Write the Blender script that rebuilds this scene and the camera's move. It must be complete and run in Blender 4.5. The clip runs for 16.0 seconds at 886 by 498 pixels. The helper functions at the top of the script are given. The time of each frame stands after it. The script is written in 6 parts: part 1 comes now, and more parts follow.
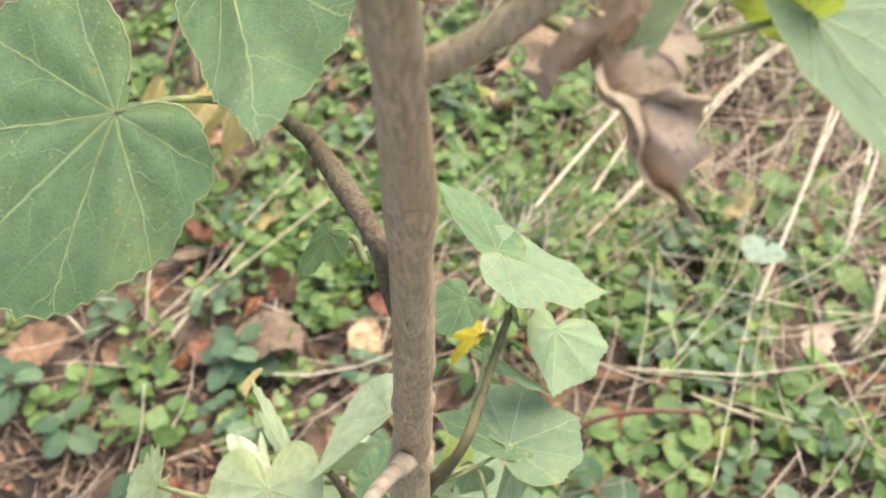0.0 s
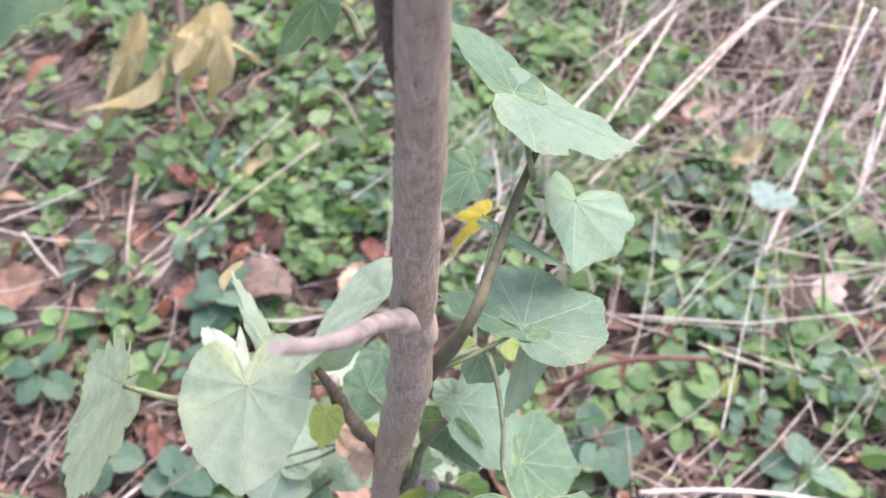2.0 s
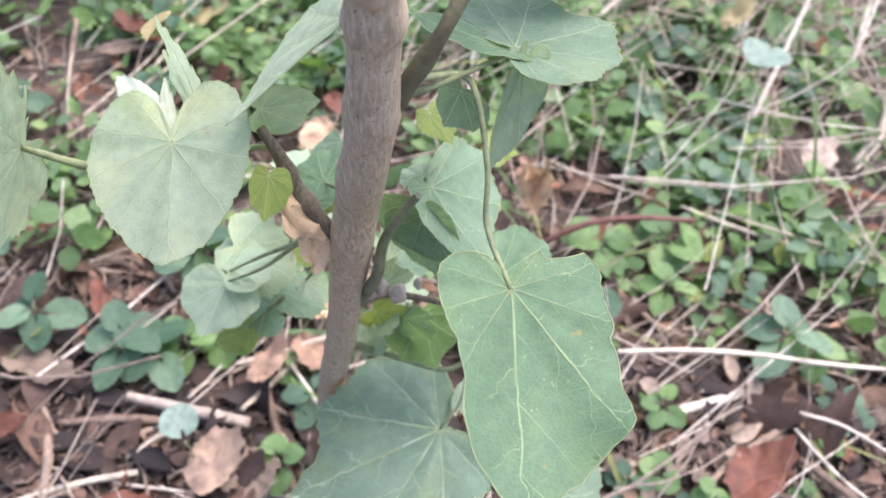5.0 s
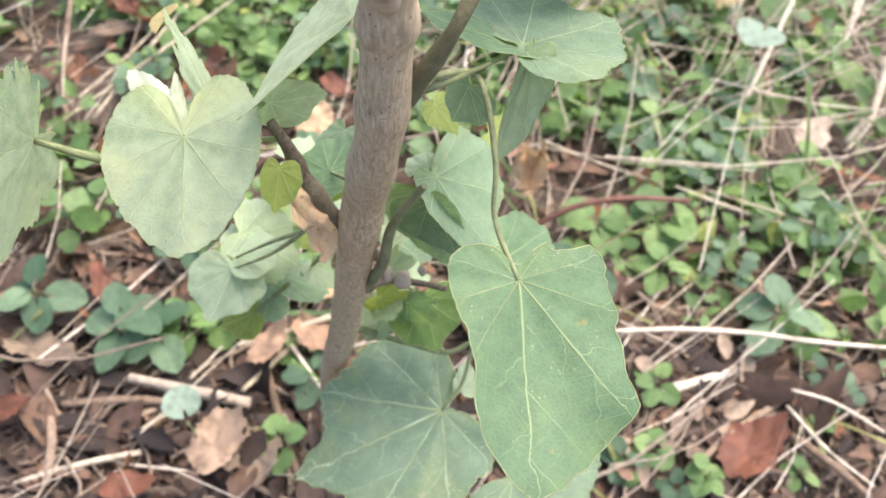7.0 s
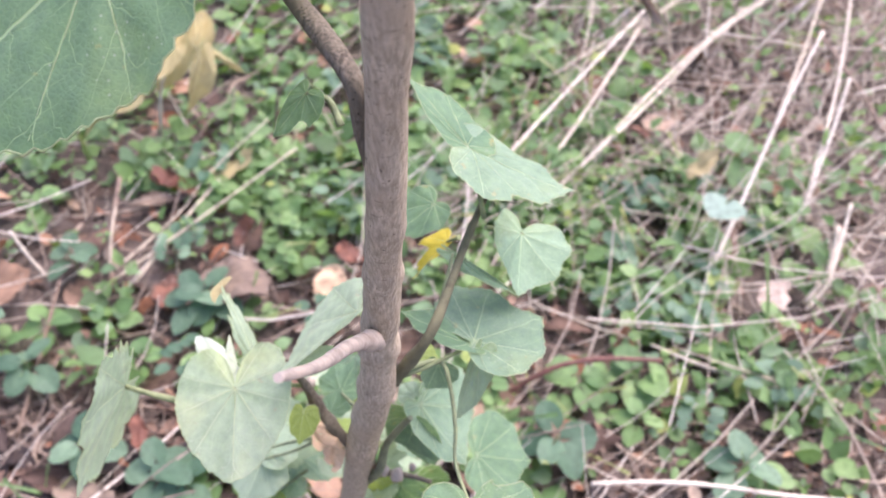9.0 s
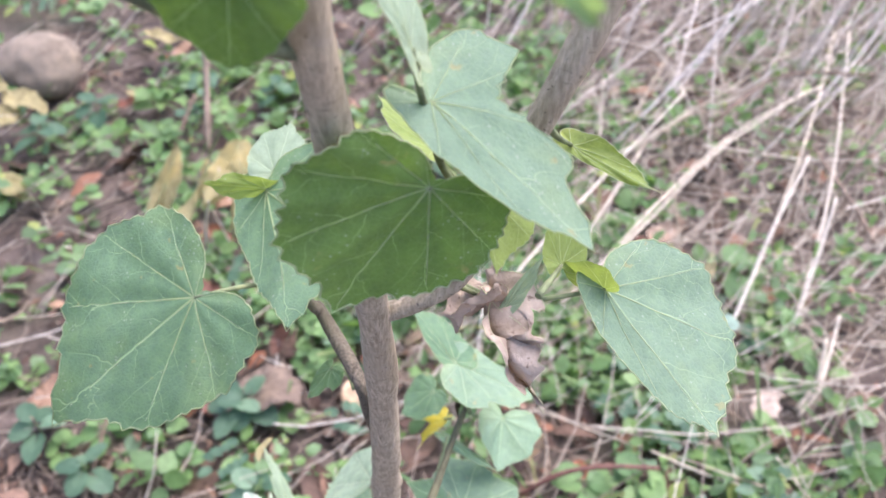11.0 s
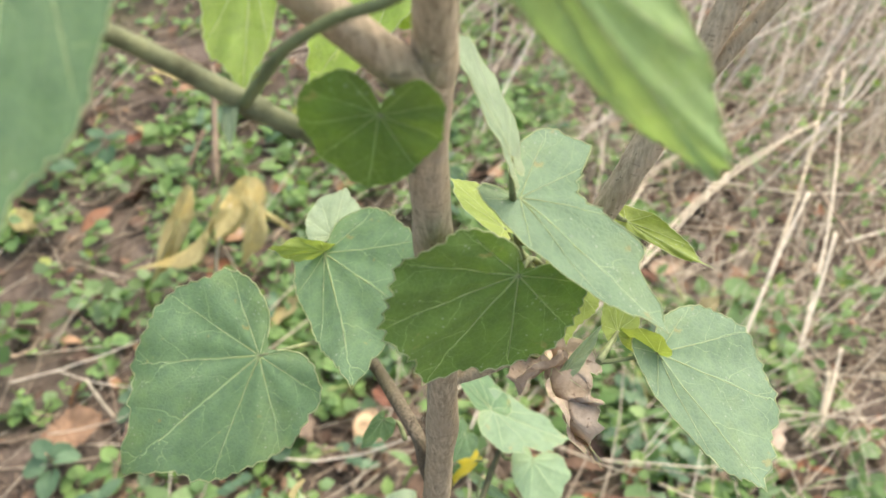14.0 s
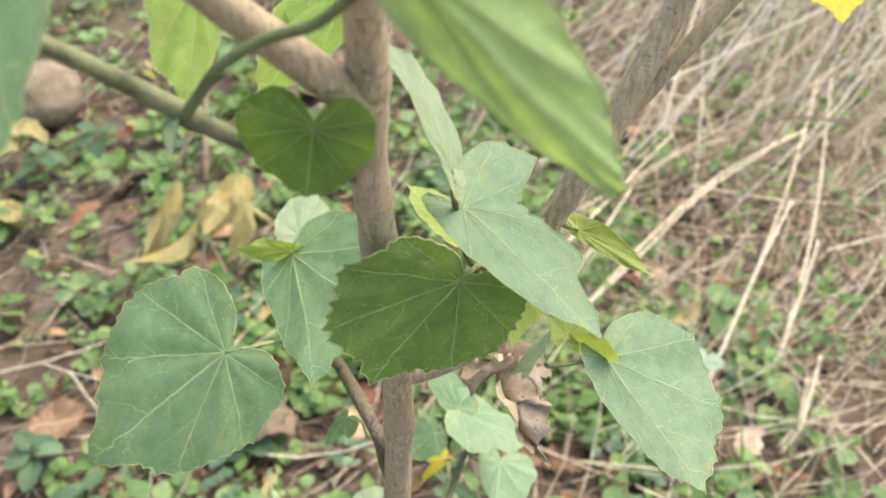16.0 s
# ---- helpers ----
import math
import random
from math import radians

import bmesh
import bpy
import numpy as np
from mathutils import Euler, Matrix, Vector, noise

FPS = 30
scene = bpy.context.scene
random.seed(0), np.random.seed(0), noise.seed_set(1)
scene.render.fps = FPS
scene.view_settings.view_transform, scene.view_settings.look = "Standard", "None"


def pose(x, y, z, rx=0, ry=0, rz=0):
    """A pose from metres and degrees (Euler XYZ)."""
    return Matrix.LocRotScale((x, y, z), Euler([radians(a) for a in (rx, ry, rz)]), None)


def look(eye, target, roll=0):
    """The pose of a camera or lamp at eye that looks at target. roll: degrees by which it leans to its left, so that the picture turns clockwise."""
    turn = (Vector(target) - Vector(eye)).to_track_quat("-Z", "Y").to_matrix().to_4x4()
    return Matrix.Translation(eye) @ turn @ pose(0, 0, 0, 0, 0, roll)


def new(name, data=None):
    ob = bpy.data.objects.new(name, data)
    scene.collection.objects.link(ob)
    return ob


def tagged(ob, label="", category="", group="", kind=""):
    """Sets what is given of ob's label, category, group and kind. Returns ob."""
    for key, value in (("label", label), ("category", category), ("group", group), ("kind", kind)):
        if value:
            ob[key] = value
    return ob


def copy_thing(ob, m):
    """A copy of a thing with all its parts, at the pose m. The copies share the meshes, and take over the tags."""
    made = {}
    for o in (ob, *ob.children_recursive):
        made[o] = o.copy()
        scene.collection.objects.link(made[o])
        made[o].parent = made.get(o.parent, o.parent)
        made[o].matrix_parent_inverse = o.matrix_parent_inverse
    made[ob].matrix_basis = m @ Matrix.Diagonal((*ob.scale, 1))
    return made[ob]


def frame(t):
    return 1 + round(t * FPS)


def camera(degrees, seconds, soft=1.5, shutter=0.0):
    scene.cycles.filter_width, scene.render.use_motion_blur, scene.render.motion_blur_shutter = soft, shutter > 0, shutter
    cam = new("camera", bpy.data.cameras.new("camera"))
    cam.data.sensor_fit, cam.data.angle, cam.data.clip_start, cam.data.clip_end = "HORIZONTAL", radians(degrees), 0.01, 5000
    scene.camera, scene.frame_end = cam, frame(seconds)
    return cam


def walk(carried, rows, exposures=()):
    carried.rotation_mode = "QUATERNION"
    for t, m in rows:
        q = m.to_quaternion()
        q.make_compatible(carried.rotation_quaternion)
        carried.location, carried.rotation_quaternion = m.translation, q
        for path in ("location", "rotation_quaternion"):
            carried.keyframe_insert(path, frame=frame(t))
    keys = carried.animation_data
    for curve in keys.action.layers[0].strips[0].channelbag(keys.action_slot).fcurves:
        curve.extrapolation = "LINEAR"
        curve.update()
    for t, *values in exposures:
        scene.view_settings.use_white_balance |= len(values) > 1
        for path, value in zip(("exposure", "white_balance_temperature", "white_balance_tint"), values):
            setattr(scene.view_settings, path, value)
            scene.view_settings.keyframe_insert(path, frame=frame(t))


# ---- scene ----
cam = camera(54.0, 16.0)
EXPOSURES = [(0, 1.23, 7330, 15), (0.5, 1.27, 6830, 23), (1.5, 1.27, 6040, 31), (2.5, 1.27, 5890, 35), (4.5, 1.22, 5890, 30), (7, 1.31, 6630, 20), (8, 1.36, 6630, 22), (9, 1.32, 5990, 34), (9.5, 1.26, 5900, 34), (10.2, 1.32, 5790, 32), (12.5, 1.19, 6440, 16), (13, 1.17, 6920, 13), (15.5, 1.16, 7130, 11), (16, 1.22, 7130, 11)]
PATH = [
    (0, (0.15, 0.138, 0.662), (0.004, 1.5, -0.796), -0.6),
    (0.5, (0.158, 0.138, 0.643), (0.009, 1.504, -0.809), -0.8),
    (1, (0.156, 0.14, 0.626), (0.011, 1.506, -0.828), -0.9),
    (1.5, (0.155, 0.142, 0.618), (0.018, 1.497, -0.848), -0.6),
    (2, (0.146, 0.135, 0.61), (0.023, 1.475, -0.871), 0.5),
    (2.5, (0.151, 0.13, 0.604), (0.028, 1.439, -0.904), 1.0),
    (3, (0.152, 0.133, 0.585), (0.043, 1.411, -0.949), 1.5),
    (3.5, (0.154, 0.133, 0.573), (0.062, 1.388, -0.981), 2.0),
    (4, (0.151, 0.133, 0.56), (0.082, 1.361, -1.017), 2.9),
    (4.5, (0.149, 0.137, 0.552), (0.102, 1.345, -1.042), 3.7),
    (4.7, (0.148, 0.135, 0.547), (0.107, 1.338, -1.05), 3.9),
    (6.8, (0.14, 0.126, 0.537), (0.147, 1.249, -1.118), 5.8),
    (7, (0.142, 0.131, 0.55), (0.134, 1.281, -1.086), 4.9),
    (7.5, (0.143, 0.128, 0.56), (0.105, 1.354, -1.02), 3.6),
    (8, (0.142, 0.132, 0.586), (0.101, 1.408, -0.954), 3.7),
    (8.5, (0.147, 0.125, 0.61), (0.097, 1.435, -0.901), 3.8),
    (9, (0.151, 0.115, 0.649), (0.089, 1.446, -0.842), 3.2),
    (9.5, (0.163, 0.118, 0.682), (0.048, 1.472, -0.786), 1.5),
    (10, (0.165, 0.102, 0.717), (0.015, 1.48, -0.725), 0.5),
    (10.2, (0.169, 0.101, 0.726), (0.01, 1.486, -0.708), 0.2),
    (12.3, (0.15, 0.101, 0.76), (0.037, 1.562, -0.601), 2.1),
    (12.5, (0.149, 0.101, 0.761), (0.034, 1.565, -0.597), 1.9),
    (13, (0.146, 0.097, 0.766), (0.013, 1.562, -0.59), 1.5),
    (13.5, (0.149, 0.098, 0.764), (0.026, 1.565, -0.59), 1.6),
    (14, (0.146, 0.095, 0.767), (0.014, 1.555, -0.594), 1.2),
    (14.5, (0.15, 0.093, 0.766), (0.012, 1.545, -0.602), 1.5),
    (15, (0.144, 0.093, 0.768), (-0.048, 1.542, -0.596), 0.6),
    (15.5, (0.141, 0.088, 0.775), (-0.039, 1.536, -0.593), 1.1),
    (16, (0.156, 0.092, 0.773), (0.037, 1.552, -0.589), 2.7),
]
walk(cam, [(t, look(eye, target, roll)) for t, eye, target, roll in PATH], EXPOSURES)
SKY, SUN, SUN_UP, SUN_ROUND = 0.15, 1.8, 64, 50
# the lens's depth of field
cam.data.dof.use_dof = True
cam.data.dof.focus_distance = 0.21
cam.data.dof.aperture_fstop = 22.0

# ---- light ----
world = bpy.data.worlds.new("open_shade")
scene.world = world
world.use_nodes = True
wn, wl = world.node_tree.nodes, world.node_tree.links
sky = wn.new("ShaderNodeTexSky")
sky.sky_type, sky.sun_disc = "NISHITA", False
sky.sun_elevation, sky.sun_rotation = radians(SUN_UP), radians(SUN_ROUND)
sky.air_density, sky.dust_density, sky.ozone_density = 1.0, 4.0, 1.0
wn["Background"].inputs["Strength"].default_value = SKY
wl.new(sky.outputs["Color"], wn["Background"].inputs["Color"])
sun = new("sun", bpy.data.lights.new("sun", "SUN"))
sun.data.energy, sun.data.angle, sun.data.color = SUN, radians(50), (1.0, 0.95, 0.88)
sun.matrix_world = look((0, 0, 0), (-math.sin(radians(SUN_ROUND)) * math.cos(radians(SUN_UP)), -math.cos(radians(SUN_ROUND)) * math.cos(radians(SUN_UP)), -math.sin(radians(SUN_UP))))


# ---- materials ----
def base_material(name, rough=0.7):
    m = bpy.data.materials.new(name)
    m.use_nodes = True
    n, l = m.node_tree.nodes, m.node_tree.links
    p = n["Principled BSDF"]
    p.inputs["Roughness"].default_value = rough
    return m, n, l, p


def ramp(n, l, source, stops):
    r = n.new("ShaderNodeValToRGB")
    r.color_ramp.elements[0].position, r.color_ramp.elements[1].position = stops[0][0], stops[-1][0]
    for place, colour in stops[1:-1]:
        r.color_ramp.elements.new(place)
    for e, (place, colour) in zip(r.color_ramp.elements, stops):
        e.position, e.color = place, (*colour, 1)
    l.new(source, r.inputs[0])
    return r.outputs["Color"]


def noise_tex(n, l, scale, detail=4.0, space="Object", stretch=None, rough=0.6):
    c = n.new("ShaderNodeTexCoord")
    t = n.new("ShaderNodeTexNoise")
    t.inputs["Scale"].default_value, t.inputs["Detail"].default_value = scale, detail
    t.inputs["Roughness"].default_value = rough
    if stretch:
        mp = n.new("ShaderNodeMapping")
        mp.inputs["Scale"].default_value = stretch
        l.new(c.outputs[space], mp.inputs[0])
        l.new(mp.outputs[0], t.inputs["Vector"])
    else:
        l.new(c.outputs[space], t.inputs["Vector"])
    return t.outputs["Fac"]


def mix(n, l, a, b, fac, kind="MIX"):
    m = n.new("ShaderNodeMix")
    m.data_type, m.blend_type = "RGBA", kind
    for socket, value in ((m.inputs[0], fac), (m.inputs[6], a), (m.inputs[7], b)):
        if isinstance(value, bpy.types.NodeSocket):
            l.new(value, socket)
        else:
            socket.default_value = value if isinstance(value, float) else (*value, 1)
    return m.outputs[2]


def bump(n, l, p, height, strength, distance):
    b = n.new("ShaderNodeBump")
    b.inputs["Strength"].default_value, b.inputs["Distance"].default_value = strength, distance
    l.new(height, b.inputs["Height"])
    l.new(b.outputs[0], p.inputs["Normal"])
    return b


def see_through(m, n, l, p, colour, share):
    """Lets part of the light pass through a thin sheet."""
    t, s = n.new("ShaderNodeBsdfTranslucent"), n.new("ShaderNodeMixShader")
    if isinstance(colour, bpy.types.NodeSocket):
        l.new(colour, t.inputs["Color"])
    else:
        t.inputs["Color"].default_value = (*colour, 1)
    s.inputs[0].default_value = share
    l.new(p.outputs[0], s.inputs[1])
    l.new(t.outputs[0], s.inputs[2])
    l.new(s.outputs[0], n["Material Output"].inputs["Surface"])


def sums(n, l, kind, a, b=0.0, c=None):
    """A Math node on sockets or numbers."""
    m = n.new("ShaderNodeMath")
    m.operation = kind
    for socket, value in zip(m.inputs, (a, b, c)):
        if isinstance(value, bpy.types.NodeSocket):
            l.new(value, socket)
        elif value is not None:
            socket.default_value = value
    return m.outputs[0]


VEIN_STEP = 0.62


def vein_mask(n, l):
    """1 on the veins: main ones run out from the stalk, side ones branch off in turn and fork. The blade's uv is (angle / 10 + 0.5, share of the way to the rim)."""
    uv = n.new("ShaderNodeUVMap")
    uv.uv_map = "blade"
    sep = n.new("ShaderNodeSeparateXYZ")
    l.new(uv.outputs[0], sep.inputs[0])
    wob = noise_tex(n, l, 95, 3)
    far = sep.outputs[1]
    angle = sums(n, l, "MULTIPLY", sums(n, l, "SUBTRACT", sep.outputs[0], 0.5), 10 / VEIN_STEP)
    angle = sums(n, l, "MULTIPLY_ADD", sums(n, l, "MULTIPLY", sums(n, l, "SUBTRACT", wob, 0.5), far), 0.34, angle)
    off = sums(n, l, "SUBTRACT", angle, sums(n, l, "ROUND", angle))
    wide = sums(n, l, "ABSOLUTE", off)
    arc = sums(n, l, "MULTIPLY", sums(n, l, "MULTIPLY", wide, VEIN_STEP), far)
    width = sums(n, l, "MULTIPLY_ADD", far, -0.0085, 0.0115)
    main = sums(n, l, "MAXIMUM", sums(n, l, "SUBTRACT", 1.0, sums(n, l, "DIVIDE", arc, width)), 0.0)
    hub = sums(n, l, "MAXIMUM", sums(n, l, "SUBTRACT", 1.0, sums(n, l, "DIVIDE", far, 0.05)), 0.0)
    side = sums(n, l, "SIGN", off)

    def branches(often, lean, shift, thin, start):
        run = sums(n, l, "SUBTRACT", far, sums(n, l, "MULTIPLY", arc, lean))
        run = sums(n, l, "MULTIPLY_ADD", run, often, sums(n, l, "MULTIPLY_ADD", side, shift, 0.31))
        run = sums(n, l, "MULTIPLY_ADD", wob, 0.62, run)
        line = sums(n, l, "ABSOLUTE", sums(n, l, "SUBTRACT", sums(n, l, "FRACT", run), 0.5))
        line = sums(n, l, "MAXIMUM", sums(n, l, "SUBTRACT", 1.0, sums(n, l, "DIVIDE", line, thin)), 0.0)
        fade = sums(n, l, "MULTIPLY_ADD", wide, -1.5, 1.0)
        return sums(n, l, "MULTIPLY", sums(n, l, "MULTIPLY", line, fade), sums(n, l, "GREATER_THAN", far, start))

    thin = sums(n, l, "MAXIMUM", branches(3.1, 1.5, 0.27, 0.022, 0.22), sums(n, l, "MULTIPLY", branches(7.3, -0.6, 0.12, 0.035, 0.3), 0.4))
    main = sums(n, l, "MAXIMUM", sums(n, l, "MULTIPLY", main, 1.7), hub)
    return sums(n, l, "MINIMUM", sums(n, l, "MAXIMUM", main, sums(n, l, "MULTIPLY", thin, 0.85)), 1.0)


def leaf_material(name, dark, light, glow, spot, share=0.34, dusty=0.54, veins=(0.22, 0.265, 0.14)):
    """A soft, hairy leaf: pale veins, a fine net between them, dust and a few blemishes."""
    m, n, l, p = base_material(name, 0.62)
    c = n.new("ShaderNodeTexCoord")
    net = n.new("ShaderNodeTexVoronoi")
    net.feature = "DISTANCE_TO_EDGE"
    net.inputs["Scale"].default_value = 780
    l.new(c.outputs["Object"], net.inputs["Vector"])
    edge = n.new("ShaderNodeMapRange")
    edge.inputs[1].default_value, edge.inputs[2].default_value = 0.0, 0.14
    edge.inputs[3].default_value, edge.inputs[4].default_value = 0.08, 0.0
    l.new(net.outputs["Distance"], edge.inputs[0])
    vein = sums(n, l, "MAXIMUM", vein_mask(n, l), edge.outputs[0])
    col = ramp(n, l, noise_tex(n, l, 45, 3), [(0.32, dark), (0.7, light)])
    fine = ramp(n, l, noise_tex(n, l, 520, 4), [(0.3, (0.91, 0.92, 0.91)), (0.7, (1.07, 1.06, 1.07))])
    col = mix(n, l, col, fine, 1.0, "MULTIPLY")
    fade = ramp(n, l, noise_tex(n, l, 28, 3), [(0.50, (0, 0, 0)), (0.68, (0.55, 0.55, 0.55))])
    col = mix(n, l, col, tuple(v * k for v, k in zip(light, (1.25, 1.05, 0.6))), fade)
    dust = ramp(n, l, noise_tex(n, l, 2200, 2), [(0.60, (0, 0, 0)), (0.72, (0.2, 0.2, 0.2))])
    col = mix(n, l, col, (0.42, 0.48, 0.34), dust)
    specks = n.new("ShaderNodeTexVoronoi")
    specks.inputs["Scale"].default_value, specks.inputs["Randomness"].default_value = 620, 1.0
    l.new(c.outputs["Object"], specks.inputs["Vector"])
    patch = sums(n, l, "GREATER_THAN", noise_tex(n, l, 55, 2), dusty)
    speck = sums(n, l, "MULTIPLY", sums(n, l, "LESS_THAN", specks.outputs["Distance"], 0.17), patch)
    col = mix(n, l, col, (0.58, 0.62, 0.50), sums(n, l, "MULTIPLY", speck, 0.5))
    blot = ramp(n, l, noise_tex(n, l, 150, 3), [(0.665, (0, 0, 0)), (0.71, (0.85, 0.85, 0.85))])
    col = mix(n, l, col, spot, blot)
    col = mix(n, l, col, tuple(0.62 * v + k for v, k in zip(light, veins)), vein)
    tone = n.new("ShaderNodeObjectInfo")
    hsv = n.new("ShaderNodeHueSaturation")
    vary = n.new("ShaderNodeMapRange")
    vary.inputs[3].default_value, vary.inputs[4].default_value = 0.88, 1.14
    l.new(tone.outputs["Random"], vary.inputs[0])
    l.new(vary.outputs[0], hsv.inputs["Value"])
    l.new(col, hsv.inputs["Color"])
    l.new(hsv.outputs[0], p.inputs["Base Color"])
    p.inputs["Specular IOR Level"].default_value = 0.3
    p.inputs["Sheen Weight"].default_value = 0.12
    puff = sums(n, l, "MULTIPLY_ADD", net.outputs["Distance"], 0.4, sums(n, l, "SUBTRACT", 1.0, vein))
    bump(n, l, p, puff, 0.45, 0.0006)
    deep = mix(n, l, tuple(0.5 * v for v in glow), glow, ramp(n, l, noise_tex(n, l, 190, 5), [(0.35, (0, 0, 0)), (0.68, (1, 1, 1))]))
    see_through(m, n, l, p, mix(n, l, deep, tuple(min(1, 1.5 * v + 0.12) for v in glow), vein), share)
    return m


def island_material(name, stops, rough=0.6, share=0.0, glow=(0.3, 0.45, 0.08), scale=160, spec=0.4):
    """Many small pieces in one mesh, each with a tone of its own."""
    m, n, l, p = base_material(name, rough)
    g = n.new("ShaderNodeNewGeometry")
    col = ramp(n, l, g.outputs["Random Per Island"], stops)
    blot = ramp(n, l, noise_tex(n, l, scale, 4), [(0.3, (0.62, 0.62, 0.62)), (0.7, (1.25, 1.25, 1.25))])
    col = mix(n, l, col, blot, 1.0, "MULTIPLY")
    l.new(col, p.inputs["Base Color"])
    p.inputs["Specular IOR Level"].default_value = spec
    bump(n, l, p, noise_tex(n, l, scale * 4, 3), 0.3, 0.001)
    if share:
        see_through(m, n, l, p, glow, share)
    return m


def object_material(name, stops, rough=0.7, share=0.0, glow=(0.4, 0.25, 0.08), scale=90, spec=0.35, dots=None):
    """Single pieces, each with a tone of its own, mottled."""
    m, n, l, p = base_material(name, rough)
    o = n.new("ShaderNodeObjectInfo")
    col = ramp(n, l, o.outputs["Random"], stops)
    blot = ramp(n, l, noise_tex(n, l, scale, 5), [(0.28, (0.5, 0.48, 0.45)), (0.5, (1, 1, 1)), (0.75, (1.35, 1.3, 1.2))])
    col = mix(n, l, col, blot, 1.0, "MULTIPLY")
    if dots:
        col = mix(n, l, col, dots, ramp(n, l, noise_tex(n, l, scale * 5, 2), [(0.62, (0, 0, 0)), (0.7, (0.7, 0.7, 0.7))]))
    l.new(col, p.inputs["Base Color"])
    p.inputs["Specular IOR Level"].default_value = spec
    bump(n, l, p, noise_tex(n, l, scale * 6, 4), 0.5, 0.001)
    if share:
        see_through(m, n, l, p, glow, share)
    return m


def bark_material(name, dark, light, warm, stretch=(1, 1, 0.2), scars=0.7):
    """Thin greyish bark with long cracks, pale scars and dark pores."""
    m, n, l, p = base_material(name, 0.8)
    long = noise_tex(n, l, 1100, 6, stretch=stretch, rough=0.62)
    col = ramp(n, l, long, [(0.32, dark), (0.45, tuple(0.5 * (a + b) for a, b in zip(dark, light))), (0.56, light), (0.72, tuple(min(1, v * 1.3) for v in light))])
    col = mix(n, l, col, warm, ramp(n, l, noise_tex(n, l, 60, 3), [(0.42, (0, 0, 0)), (0.68, (0.75, 0.75, 0.75))]))
    col = mix(n, l, col, dark, ramp(n, l, noise_tex(n, l, 240, 4, stretch=(1, 1, 0.6)), [(0.55, (0, 0, 0)), (0.7, (0.55, 0.55, 0.55))]))
    col = mix(n, l, col, tuple(0.28 * v for v in dark), ramp(n, l, noise_tex(n, l, 900, 2), [(0.66, (0, 0, 0)), (0.72, (0.8, 0.8, 0.8))]))
    col = mix(n, l, col, (0.50, 0.43, 0.32), ramp(n, l, noise_tex(n, l, 130, 4), [(0.58, (0, 0, 0)), (0.74, (scars, scars, scars))]))
    # short cross-wise pores
    pores = noise_tex(n, l, 520, 2, stretch=(0.45, 0.45, 2.2))
    col = mix(n, l, col, tuple(0.45 * v for v in dark), ramp(n, l, pores, [(0.64, (0, 0, 0)), (0.71, (0.5, 0.5, 0.5))]))
    l.new(col, p.inputs["Base Color"])
    p.inputs["Specular IOR Level"].default_value = 0.2
    bump(n, l, p, long, 0.9, 0.0009)
    return m


MAT_LEAF = leaf_material("mallow_leaf", (0.098, 0.190, 0.098), (0.172, 0.288, 0.160), (0.30, 0.50, 0.09), (0.33, 0.30, 0.12), 0.36)
# shaded copy of the leaf: the dimness of averted blades is in its green
MAT_SHADED = leaf_material("mallow_leaf_shaded", (0.085, 0.170, 0.040), (0.155, 0.268, 0.075), (0.24, 0.42, 0.03), (0.36, 0.31, 0.12), 0.36, veins=(0.30, 0.36, 0.17))
# lit copies of the leaf: light from behind is put into the colours
MAT_LIME_LIT = leaf_material("mallow_leaf_lime_lit", (0.27, 0.42, 0.15), (0.38, 0.53, 0.24), (0.46, 0.70, 0.14), (0.30, 0.34, 0.06), 0.34)
MAT_BACKLIT = leaf_material("mallow_leaf_backlit", (0.24, 0.38, 0.09), (0.34, 0.50, 0.15), (0.62, 0.88, 0.08), (0.16, 0.22, 0.03), 0.55)
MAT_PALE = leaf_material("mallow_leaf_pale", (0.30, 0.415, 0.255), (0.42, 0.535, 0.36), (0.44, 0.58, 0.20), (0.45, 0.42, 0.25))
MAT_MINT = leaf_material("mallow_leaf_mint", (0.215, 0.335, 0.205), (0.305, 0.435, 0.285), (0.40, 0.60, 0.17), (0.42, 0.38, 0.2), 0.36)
MAT_YELLOW = leaf_material("mallow_leaf_yellow", (0.72, 0.60, 0.05), (0.82, 0.70, 0.10), (0.95, 0.75, 0.03), (0.12, 0.07, 0.02), 0.45)
MAT_DUSTY = leaf_material("mallow_leaf_dusty", (0.150, 0.250, 0.150), (0.232, 0.345, 0.222), (0.34, 0.52, 0.13), (0.36, 0.33, 0.15), 0.34, 0.51)
MAT_VEINED = leaf_material("mallow_leaf_veined", (0.128, 0.212, 0.135), (0.198, 0.298, 0.195), (0.30, 0.46, 0.13), (0.42, 0.40, 0.24), 0.30, 0.49, veins=(0.40, 0.47, 0.33))
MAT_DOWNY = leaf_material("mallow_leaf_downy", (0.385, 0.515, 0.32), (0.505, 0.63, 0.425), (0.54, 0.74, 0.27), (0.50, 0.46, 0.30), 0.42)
MAT_FADED = leaf_material("mallow_leaf_faded", (0.22, 0.31, 0.07), (0.34, 0.43, 0.12), (0.50, 0.64, 0.08), (0.20, 0.13, 0.05), 0.42)
MAT_VEIN = object_material("leaf_vein", [(0.0, (0.36, 0.44, 0.24)), (1.0, (0.43, 0.51, 0.30))], 0.6, 0.5, (0.78, 0.84, 0.48))
MAT_PETIOLE = object_material("petiole", [(0.0, (0.175, 0.215, 0.095)), (1.0, (0.255, 0.295, 0.145))], 0.75, scale=200)
